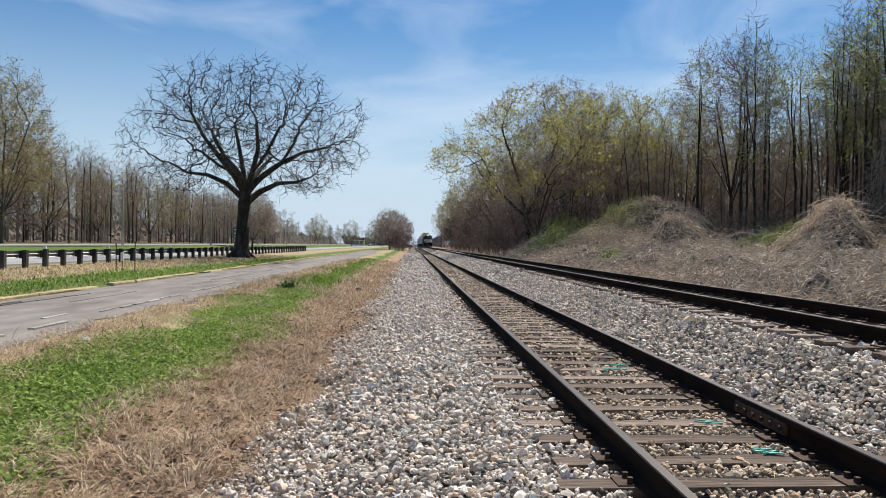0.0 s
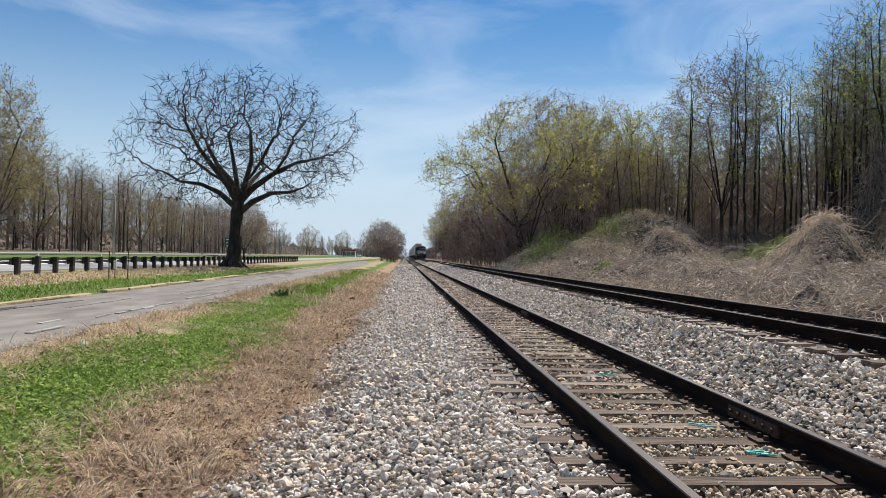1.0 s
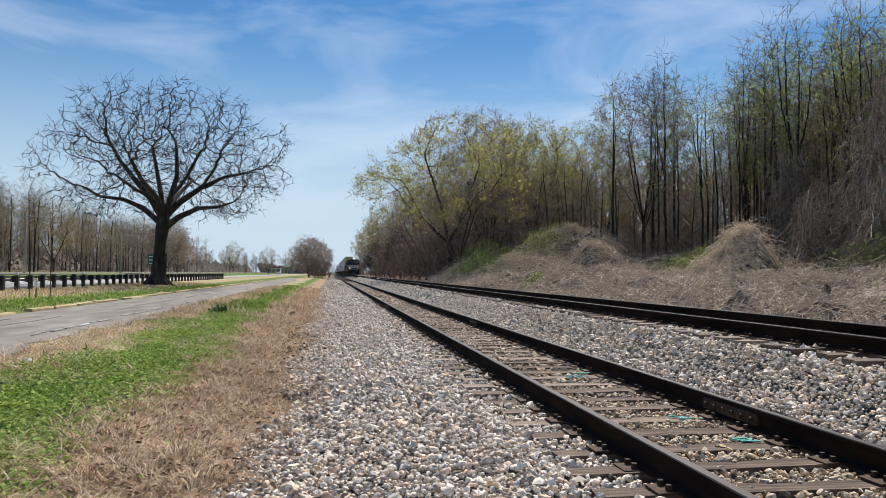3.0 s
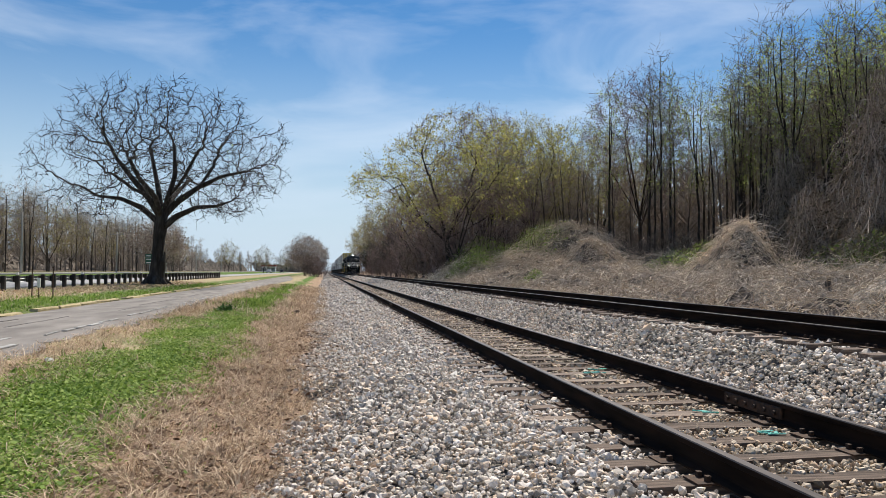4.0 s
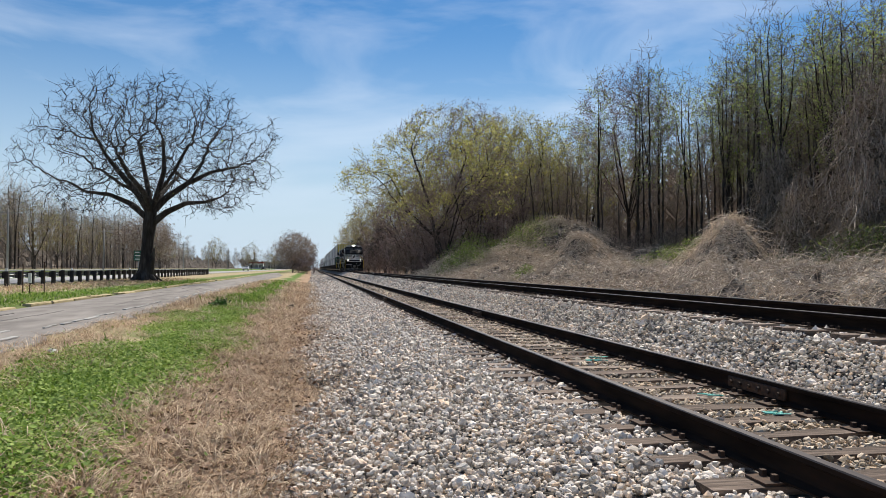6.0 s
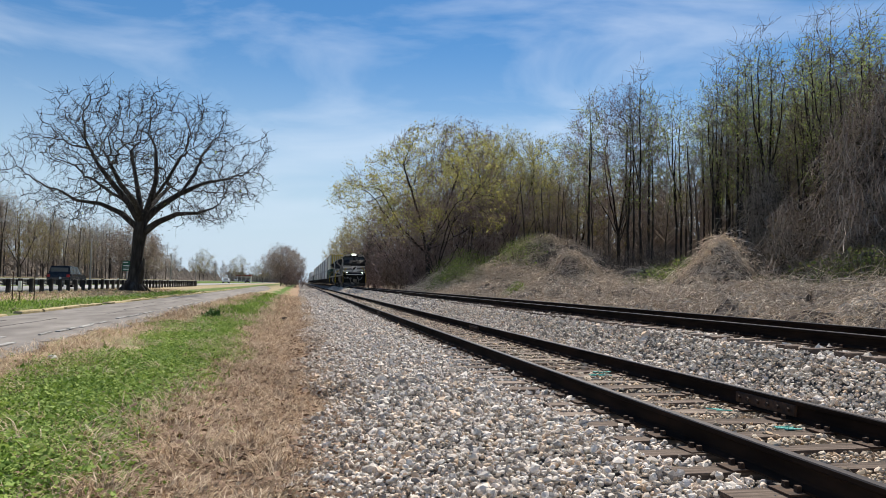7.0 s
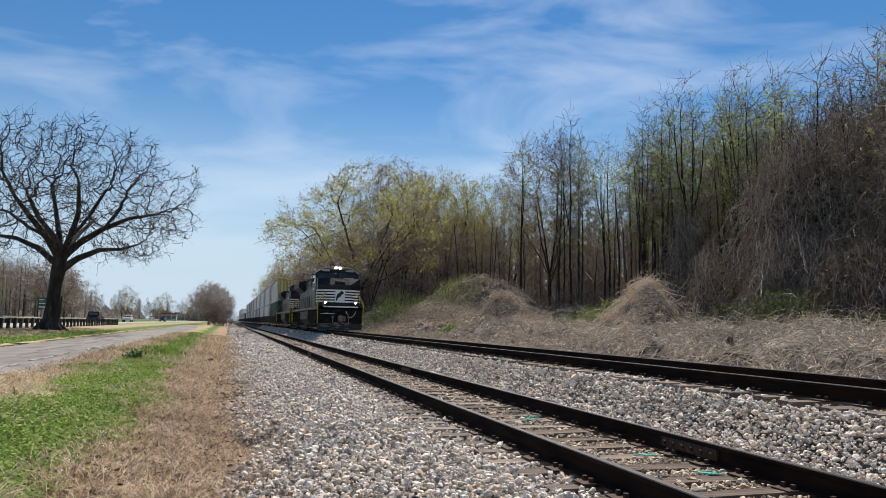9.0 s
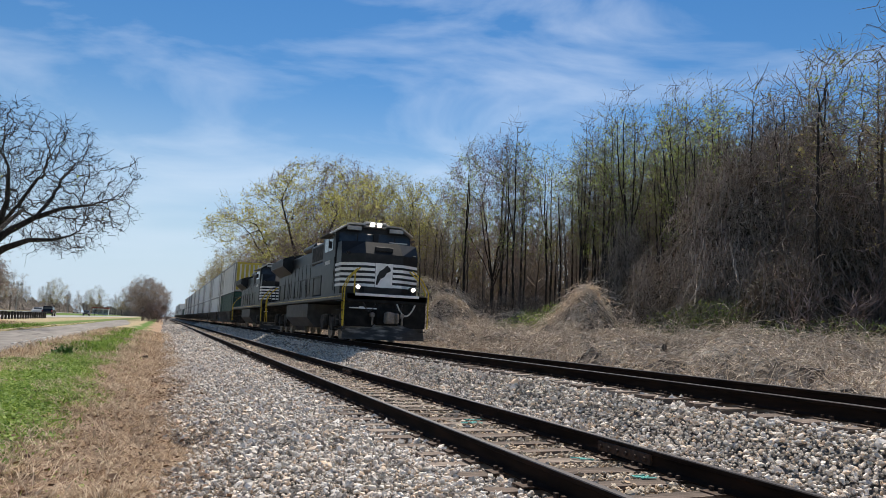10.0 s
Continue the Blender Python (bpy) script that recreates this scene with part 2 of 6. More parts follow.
def add_box(bm, x0, y0, z0, x1, y1, z1, bevel=0.0, m=None):
    r = bmesh.ops.create_cube(bm, size=1)
    for v in r["verts"]:
        v.co = Vector(((x0 + x1) / 2 + v.co.x * (x1 - x0), (y0 + y1) / 2 + v.co.y * (y1 - y0), (z0 + z1) / 2 + v.co.z * (z1 - z0)))
        if m is not None:
            v.co = m @ v.co
    if bevel:
        es = list({e for v in r["verts"] for e in v.link_edges})
        bmesh.ops.bevel(bm, geom=es, offset=bevel, segments=1, affect="EDGES")


def boxes(*rows, bevel=0.0):
    bm = bmesh.new()
    for r in rows:
        add_box(bm, *r, bevel=bevel)
    return bm


def add_cyl(bm, a, b, r, seg=10, r2=None):
    a, b = Vector(a), Vector(b)
    d = b - a
    m = Matrix.Translation((a + b) / 2) @ d.to_track_quat("Z", "Y").to_matrix().to_4x4()
    bmesh.ops.create_cone(bm, cap_ends=True, segments=seg, radius1=r, radius2=r if r2 is None else r2, depth=d.length, matrix=m)


def add_prism(bm, profile, y0, y1):
    """An x-z outline swept along y, closed at both ends."""
    va = [bm.verts.new((x, y0, z)) for x, z in profile]
    vb = [bm.verts.new((x, y1, z)) for x, z in profile]
    k = len(profile)
    for i in range(k):
        bm.faces.new((va[i], va[(i + 1) % k], vb[(i + 1) % k], vb[i]))
    bm.faces.new(va[::-1])
    bm.faces.new(vb)
    bmesh.ops.recalc_face_normals(bm, faces=bm.faces[:])


def add_side_prism(bm, profile, x0, x1):
    """A y-z outline swept along x."""
    va = [bm.verts.new((x0, y, z)) for y, z in profile]
    vb = [bm.verts.new((x1, y, z)) for y, z in profile]
    k = len(profile)
    for i in range(k):
        bm.faces.new((va[i], va[(i + 1) % k], vb[(i + 1) % k], vb[i]))
    bm.faces.new(va[::-1])
    bm.faces.new(vb)
    bmesh.ops.recalc_face_normals(bm, faces=bm.faces[:])


def thing(name, x, y, z, label, category, group="", rz=0.0):
    ob = new(name)
    ob.empty_display_size = 0.3
    ob.matrix_basis = pose(x, y, z, 0, 0, rz)
    return tagged(ob, label, category, group)


# ---- the lie of the land ----
XF = 3.716  # middle of the second track
GROUND_X = np.array([-3000, -300, -80, -50, -38, -30, -20, -13, -12.2, -8, -6.5, -5, -4.2, -3.6, -1, 6.5, 8, 12, 18, 26, 40, 80, 300, 3000.0])
GROUND_Z = np.array([3, 2.5, 1.6, 1.0, 0.85, 0.35, 0.30, 0.12, 0.0, 0.0, -0.06, -0.16, -0.30, -0.36, -0.7, -0.7, -0.05, 0.1, 0.35, 0.8, 1.5, 2.6, 4, 4.0])
BED_X = np.array([-4.3, -3.9, -3.3, -2.4, -1.6, -1.2, 1.3, 1.7, 2.2, 2.55, 5.1, 5.6, 6.6, 7.6])
BED_Z = np.array([-0.44, -0.32, -0.22, -0.07, 0.0, -0.005, -0.005, 0.10, 0.40, 0.472, 0.475, 0.41, 0.05, -0.35])


def ground_z(x, y=0.0):
    return float(np.interp(x, GROUND_X, GROUND_Z))


def bed_z(x):
    return np.interp(x, BED_X, BED_Z)


def edge_drop(x, y):
    """How far the ragged foot of the ballast has sunk into the verge."""
    edge = -3.45 + 0.28 * np.sin(y * 0.83) + 0.20 * np.sin(y * 2.1 + 1.3) + 0.10 * np.sin(y * 5.3)
    return 0.22 * np.clip((edge - x) / 0.55, 0, 1)


def sheet(name, xs, ys, zfun, material):
    X, Y = np.meshgrid(xs, ys)
    Z = zfun(X, Y)
    v = np.stack([X, Y, Z], -1).reshape(-1, 3)
    nx = len(xs)
    i = (np.arange(len(ys) - 1)[:, None] * nx + np.arange(nx - 1)[None]).ravel()
    me = fast_mesh(name, v, np.stack([i, i + 1, i + 1 + nx, i + nx], -1))
    for p in me.polygons:
        p.use_smooth = True
    return tagged(link_mesh(name, me, material), kind="structure")


def wave(X, Y):
    return 0.03 * np.sin(X * 1.7 + np.sin(Y * 0.6)) * np.sin(Y * 0.9 + X * 0.4) + 0.02 * np.sin(Y * 2.3 + X * 3.1)


def ground_shape(X, Y):
    z = np.interp(X, GROUND_X, GROUND_Z)
    soft = np.clip(np.where(X < -8, 0, np.where(X < -3.6, 1, np.where(X > 8, 2.5, 0))), 0, 3)
    return z + soft * wave(X, Y)


gx = np.unique(np.concatenate([GROUND_X, np.arange(-20, -3.5, 0.35), np.arange(7, 26, 1.0)]))
gy = np.concatenate([[-400, -100, -40, -10], np.arange(0, 40, 0.5), np.arange(40, 120, 2.0), [120, 140, 170, 200, 260, 350, 500, 800, 1300, 2000, 3200]])
ground = tagged(sheet("ground", gx, gy, ground_shape, M_GROUND), "grassy verge and bare soil beside the railway", "ground")

by = np.concatenate([[-60, -20, 0], np.arange(2, 40, 0.25), np.arange(40, 100, 2.0), [100, 140, 200, 300, 450, 700, 1200]])
bx = np.unique(np.concatenate([BED_X, np.arange(-4, 7.4, 0.25)]))
bed = tagged(sheet("ballast_bed", bx, by, lambda X, Y: bed_z(X) - edge_drop(X, Y) + 0.35 * wave(X, Y) * (np.abs(X) > 1.2) - np.where(Y < 30, 0.055, 0.03), M_BALLAST), "crushed stone ballast bed under both tracks, dark with fines and painted gap shade", "ballast")


# ---- road, kerb, highway ----
def strip(name, x0, x1, y0, y1, z0, z1, material, label, category, thick=0.12, step=6.0):
    ys = np.unique(np.concatenate([np.arange(y0, min(y1, 150), step), np.linspace(min(y1, 150), y1, 12)]))
    bm = bmesh.new()
    rows = []
    for y in ys:
        rows.append([bm.verts.new(c) for c in ((x0, y, z0 - thick), (x0, y, z0), (x1, y, z1), (x1, y, z1 - thick))])
    for a, b in zip(rows, rows[1:]):
        for i in range(3):
            bm.faces.new((a[i], a[i + 1], b[i + 1], b[i]))
    bmesh.ops.recalc_face_normals(bm, faces=bm.faces[:])
    return tagged(part(name, bm, material), label, category, kind="structure")


def ragged_road():
    """The side road, its edges eaten by grass."""
    rnd = random.Random(5)
    ys = np.concatenate([np.arange(-20, 70, 0.6), np.arange(70, 460, 8.0)])
    bm = bmesh.new()
    rows = []
    for y in ys:
        e = 0.16 * math.sin(y * 0.7) + 0.12 * math.sin(y * 2.1) + rnd.uniform(-0.12, 0.12)
        bend = 0.0 if y < 90 else -((y - 90) ** 2) * 0.00045
        c = [(-12.15 + bend, 0.02), (-11.0 + bend, 0.055), (-9.6 + bend, 0.06), (-8.0 + e + bend, 0.025), (-7.98 + e + bend, -0.05)]
        rows.append([bm.verts.new((x, y, z)) for x, z in c])
    for a, b in zip(rows, rows[1:]):
        for i in range(4):
            bm.faces.new((a[i], a[i + 1], b[i + 1], b[i]))
    return tagged(part("road", bm, M_ASPHALT), "worn pale grey asphalt side road with ragged edges", "road", kind="structure")


road = ragged_road()
rnd = random.Random(11)
bm = bmesh.new()
for y0, y1, x in ((9.5, 11.6, -8.55), (12.4, 13.6, -8.6), (15.5, 20.5, -8.75), (22, 27, -8.8), (30, 41, -8.8), (10.4, 11.2, -8.9), (14.0, 15.0, -9.2)):
    y = y0
    while y < y1:
        ln, w = rnd.uniform(0.3, 0.9), rnd.uniform(0.05, 0.12)
        dx = rnd.uniform(-0.05, 0.05)
        add_box(bm, x + dx, y, 0.045, x + dx + w, min(y + ln, y1), 0.064)
        y += ln + rnd.uniform(0.0, 0.35)
tagged(part("road_marking", bm, M_PAINT), "worn broken white edge line painted on the asphalt", "road marking", kind="structure")
bm = bmesh.new()
for k in range(11):
    y, x = rnd.uniform(9, 60), rnd.uniform(-11.6, -8.8)
    for s in range(rnd.randint(4, 9)):
        nx_, ny_ = x + rnd.uniform(-0.07, 0.07), y + rnd.uniform(0.3, 0.8)
        if nx_ < -8.5:
            add_box(bm, min(x, nx_) - 0.012, min(y, ny_) - 0.012, 0.04, max(x, nx_) + 0.012, max(y, ny_) + 0.012, 0.0665)
        x, y = nx_, ny_
tagged(part("road_crack", bm, M_TAR), "dark tar-filled cracks in the side road", "crack", kind="structure")

kerb = tagged(new("kerb"), "low yellowed concrete kerb with broken blocks and soil gaps", "kerb", kind="structure")
y, k = 12.0, 0
while y < 130:
    ln = rnd.uniform(1.0, 2.4)
    bend = 0.0 if y < 90 else -((y - 90) ** 2) * 0.00045
    if rnd.random() > 0.16:
        bm = bmesh.new()
        add_box(bm, -0.14, 0, -0.15, 0.14, ln - 0.06, 0.06 + rnd.uniform(-0.04, 0.02), bevel=0.03)
        for v in bm.verts:
            v.co.x += rnd.uniform(-0.03, 0.03)
            v.co.z += rnd.uniform(-0.02, 0.015)
        b = part("kerb_block", bm, M_CURB, kerb)
        b.matrix_basis = pose(-12.28 + bend - 0.004 * y + 0.05, y, 0.05, 0, 0, rnd.uniform(-0.8, 0.8))
    y += ln

strip("highway", -28.2, -20.6, -150, 900, 0.37, 0.37, M_HIGHWAY, "pale grey two-lane highway carriageway behind a guardrail", "road")
strip("highway_far", -45.5, -37.5, -150, 900, 0.98, 0.98, M_HIGHWAY, "far pale highway carriageway across the grassy median", "road")
for x, z in ((-24.4, 0.37), (-41.5, 0.98)):
    bm = bmesh.new()
    for i in range(30):
        add_box(bm, x - 0.06, 20 + i * 12, z - 0.01, x + 0.06, 23 + i * 12, z + 0.006)
    tagged(part("lane_marking", bm, M_PAINT), "white dashed lane line on the highway", "road marking", kind="structure")

# ---- guardrail ----
M_GALV = mat("galvanised_steel", [(0.20, 0.205, 0.21), (0.34, 0.345, 0.35)], scale=6, rough=0.55, metal=0.6)
M_POST = mat("dark_timber_post", [(0.020, 0.019, 0.018), (0.05, 0.046, 0.042), (0.09, 0.082, 0.075)], scale=7, rough=0.95, stretch=(1, 1, 0.3), obrand=0.3)
M_WHITE = mat("white_plastic", [(0.62, 0.62, 0.60), (0.78, 0.78, 0.76)], scale=5, rough=0.6)
guard = thing("guardrail", -19.0, 0, 0.30, "dark timber-post highway guardrail with grey steel beam", "guardrail")
bm = bmesh.new()
prof = [(0, 0.42), (-0.06, 0.47), (-0.06, 0.53), (0, 0.57), (-0.06, 0.61), (-0.06, 0.67), (0, 0.72), (0.012, 0.72), (-0.046, 0.67), (-0.046, 0.61), (0.012, 0.57), (-0.046, 0.53), (-0.046, 0.47), (0.012, 0.42)]
add_prism(bm, [(x - 0.22, z) for x, z in prof], 13.0, 115.0)
part("beam", bm, M_GALV, guard, "corrugated grey steel beam")
bmp = bmesh.new()
add_box(bmp, -0.09, -0.10, -0.3, 0.11, 0.10, 0.78, bevel=0.012)
post_me = bpy.data.meshes.new("post")
bmp.to_mesh(post_me)
bmp.free()
post_me.materials.append(M_POST)
bmb = bmesh.new()
add_box(bmb, -0.21, -0.075, 0.40, -0.094, 0.075, 0.74, bevel=0.01)
block_me = bpy.data.meshes.new("block")
bmb.to_mesh(block_me)
bmb.free()
block_me.materials.append(M_POST)
for i in range(60):
    py = 13.4 + i * 1.70
    p = new("post", post_me)
    p.parent, p.location = guard, (0, py, rnd.uniform(-0.03, 0.03))
    p.rotation_euler = (rnd.uniform(-0.02, 0.02), rnd.uniform(-0.02, 0.02), 0)
    q = new("block", block_me)
    q.parent, q.location = guard, (0, py, 0)
for py in (33.8, 40.6, 50.8, 66.1):
    part("reflector", boxes((-0.05, py - 0.05, 0.79, 0.05, py + 0.05, 0.93)), M_WHITE, guard, "small white reflector tab")

# ---- utility poles, sign, stakes ----
M_POLE = mat("weathered_pole_wood", [(0.30, 0.28, 0.25), (0.42, 0.40, 0.37)], scale=5, rough=0.9, stretch=(1, 1, 0.1))
M_SIGN = mat("green_sign", [(0.010, 0.085, 0.055), (0.015, 0.11, 0.07)], scale=3, rough=0.5)


def utility_pole(y, h, arm):
    t = thing("utility_pole", -39.0, y, 0.9, "pale weathered wooden utility pole beside the highway", "pole", "highway poles")
    bm = bmesh.new()
    add_cyl(bm, (0, 0, -0.4), (0.02 * h * 0.2, 0, h), 0.16, 10, 0.10)
    part("pole", bm, M_POLE, t, smooth=True)
    if arm:
        part("crossarm", boxes((-1.15, -0.07, h - 0.55, 1.15, 0.07, h - 0.42)), M_POLE, t)
        for x in (-1.05, -0.6, 0.6, 1.05):
            bm = bmesh.new()
            add_cyl(bm, (x, 0, h - 0.42), (x, 0, h - 0.26), 0.045, 8, 0.03)
            part("insulator", bm, M_GALV, t)


for i, (y, h) in enumerate(((93, 7.4), (133, 7.2), (173, 7.0), (212, 7.4), (262, 7.6), (320, 7.8), (390, 8.0), (470, 8.0))):
    utility_pole(y, h, True)

sign = thing("road_sign", -20.4, 75.5, 0.20, "green highway sign of three stacked panels on a post", "sign")
part("post", boxes((-0.05, -0.05, -0.3, 0.05, 0.05, 2.75)), M_GALV, sign)
for i in range(3):
    z = 1.78 + i * 0.34
    part("panel", boxes((-0.42, -0.10, z, 0.42, -0.055, z + 0.31), bevel=0.01), M_SIGN, sign)
    part("lettering", boxes((-0.32, -0.106, z + 0.10, 0.30 - 0.1 * i, -0.101, z + 0.19)), M_WHITE, sign, "white bars of unreadable writing")

M_RUST = mat("rusty_stake", [(0.05, 0.035, 0.025), (0.13, 0.08, 0.05)], scale=9, rough=0.9)
for x, y, h, kind in ((-15.25, 32.4, 1.18, 0), (-14.95, 32.3, 0.95, 1), (-14.4, 32.3, 1.30, 0)):
    t = thing("marker_stake", x, y, ground_z(x), "thin rusty steel fence stake in the grass" if kind == 0 else "short stake with a white plastic marker sleeve", "stake", "marker stakes")
    bm = bmesh.new()
    add_box(bm, -0.02, -0.006, -0.3, 0.02, 0.006, h)
    add_box(bm, -0.006, -0.03, -0.3, 0.006, -0.006, h)
    part("stake", bm, M_RUST, t)
    if kind:
        part("sleeve", boxes((-0.06, -0.045, 0.45, 0.06, 0.045, 0.85), bevel=0.015), M_WHITE, t, "white plastic sleeve")
    else:
        part("cap", boxes((-0.028, -0.04, h - 0.02, 0.028, 0.014, h + 0.035)), M_IRON, t)


# ---- tracks ----
def rail_profile():
    return [(-0.076, 0), (0.076, 0), (0.076, 0.012), (0.018, 0.032), (0.010, 0.05), (0.010, 0.128), (0.036, 0.142), (0.036, 0.172), (0.030, 0.18), (-0.030, 0.18), (-0.036, 0.172), (-0.036, 0.142), (-0.010, 0.128), (-0.010, 0.05), (-0.018, 0.032), (-0.076, 0.012)]


def one_rail(track, x, z, name="rail"):
    bm = bmesh.new()
    add_prism(bm, [(px + x, pz + z) for px, pz in rail_profile()], -60, 1100)
    ob = part(name, bm, M_RAIL, track, "dark rusty steel rail with a worn shiny head")
    ob.data.materials.append(M_RAILTOP)
    for p in ob.data.polygons:
        if p.normal.z > 0.5 and p.center.z > z + 0.15:
            p.material_index = 1
    return ob


def make_tie(name, w, seed):
    r = random.Random(seed)
    bm = bmesh.new()
    add_box(bm, -1.29, -w / 2, -0.17, 1.29, w / 2, 0.0)
    es = [e for e in bm.edges if all(v.co.z > -0.01 for v in e.verts) or abs(e.verts[0].co.x - e.verts[1].co.x) > 1]
    bmesh.ops.subdivide_edges(bm, edges=[e for e in bm.edges if abs(e.verts[0].co.x - e.verts[1].co.x) > 1], cuts=5)
    for v in bm.verts:
        v.co += Vector((r.uniform(-0.02, 0.02) * (abs(v.co.x) > 1.2), r.uniform(-0.010, 0.010), r.uniform(-0.010, 0.004) if v.co.z > -0.05 else 0))
    me = bpy.data.meshes.new(name)
    bm.to_mesh(me)
    bm.free()
    me.materials.append(M_TIE)
    return me


def plate_mesh():
    bm = boxes((-0.19, -0.10, 0.0, 0.19, 0.10, 0.014))
    for sx, sy in ((-0.10, -0.05), (-0.10, 0.06), (0.10, 0.05), (0.10, -0.06)):
        add_box(bm, sx - 0.016, sy - 0.016, 0.0, sx + 0.016, sy + 0.016, 0.05)
    me = bpy.data.meshes.new("tie_plate")
    bm.to_mesh(me)
    bm.free()
    me.materials.append(M_IRON)
    return me


TIES = [make_tie("tie", w, s) for s, w in enumerate((0.20, 0.21, 0.22, 0.195, 0.215))]
PLATE = plate_mesh()


def make_track(xc, ztop, label, y_from, count, seed):
    track = tagged(new("railway_track"), label, "railway track", kind="structure")
    r = random.Random(seed)
    for s in (-1, 1):
        one_rail(track, xc + s * 0.7525, ztop - 0.18)
    zt = ztop - 0.18 - 0.012
    for i in range(count):
        y = y_from + i * 0.535 + r.uniform(-0.03, 0.03)
        dx = r.uniform(-0.07, 0.05)
        t = new("tie", TIES[r.randrange(5)])
        t.parent = track
        t.matrix_basis = pose(xc + dx, y, zt + r.uniform(-0.008, 0.003), 0, r.uniform(-0.2, 0.2), r.uniform(-1.6, 1.6))
        if i < 86:
            for s in (-1, 1):
                p = new("tie_plate", PLATE)
                p.parent = track
                p.matrix_basis = pose(xc + s * 0.7525, y, zt - 0.001)
    vs, fs = [], []
    base = np.array([(x, y, z) for z in (-0.15, 0) for x, y in ((-1.28, -0.11), (1.28, -0.11), (1.28, 0.11), (-1.28, 0.11))])
    quad = np.array([(4, 5, 6, 7), (0, 1, 5, 4), (1, 2, 6, 5), (2, 3, 7, 6), (3, 0, 4, 7)])
    for i in range(420):
        y = y_from + (count + i) * 0.535
        fs.append(quad + 8 * i)
        vs.append(base + np.array((xc + r.uniform(-0.06, 0.05), y, zt + r.uniform(-0.01, 0.003))))
    ob = link_mesh("far_ties", fast_mesh("far_ties", np.concatenate(vs), np.concatenate(fs)), M_TIE, track)
    tagged(ob, "weathered wooden ties", kind="stuff")
    return track


near_track = make_track(0.0, 0.19, "near railway track with dark rails on grey wooden ties", 1.2 - 25 * 0.535, 155, 3)
far_track = make_track(XF, 0.68, "second railway track on a higher ballast bed", 2.0 - 26 * 0.535, 156, 4)

# joint bar on the near track's right rail
for xj, yj in ((0.7525, 6.35), (0.7525, 18.2), (-0.7525, 27.0)):
    zt = 0.01
    for s in (-1, 1):
        bm = bmesh.new()
        x0 = xj + s * 0.012
        add_box(bm, min(x0, x0 + s * 0.035), yj - 0.45, zt + 0.03, max(x0, x0 + s * 0.035), yj + 0.45, zt + 0.135, bevel=0.006)
        part("joint_bar", bm, M_IRON, near_track, "bolted rail joint bar")
        for k in range(6):
            bm = bmesh.new()
            yy = yj - 0.375 + k * 0.15
            add_cyl(bm, (x0 + s * 0.03, yy, zt + 0.085), (x0 + s * 0.06, yy, zt + 0.085), 0.022, 6)
            part("bolt", bm, M_IRON, near_track)

# turquoise spray marks on the ties
M_SPRAY = mat("turquoise_paint", [(0.06, 0.32, 0.28), (0.16, 0.55, 0.48), (0.35, 0.62, 0.56)], scale=25, rough=0.85)
for x, y, n_ in ((0.33, 6.53, 2), (0.40, 5.64, 4), (0.28, 9.25, 4), (0.45, 9.6, 2)):
    bm = bmesh.new()
    for k in range(n_):
        a = rnd.uniform(-0.6, 0.6)
        m = pose(x + rnd.uniform(-0.08, 0.08), y + rnd.uniform(-0.07, 0.07), 0.004, 0, 0, math.degrees(a))
        add_box(bm, -0.075, -0.009, -0.004, 0.075, 0.009, 0.006, m=m)
    tagged(part("spray_mark", bm, M_SPRAY), "turquoise spray paint mark on a wooden tie", "paint mark", kind="structure")


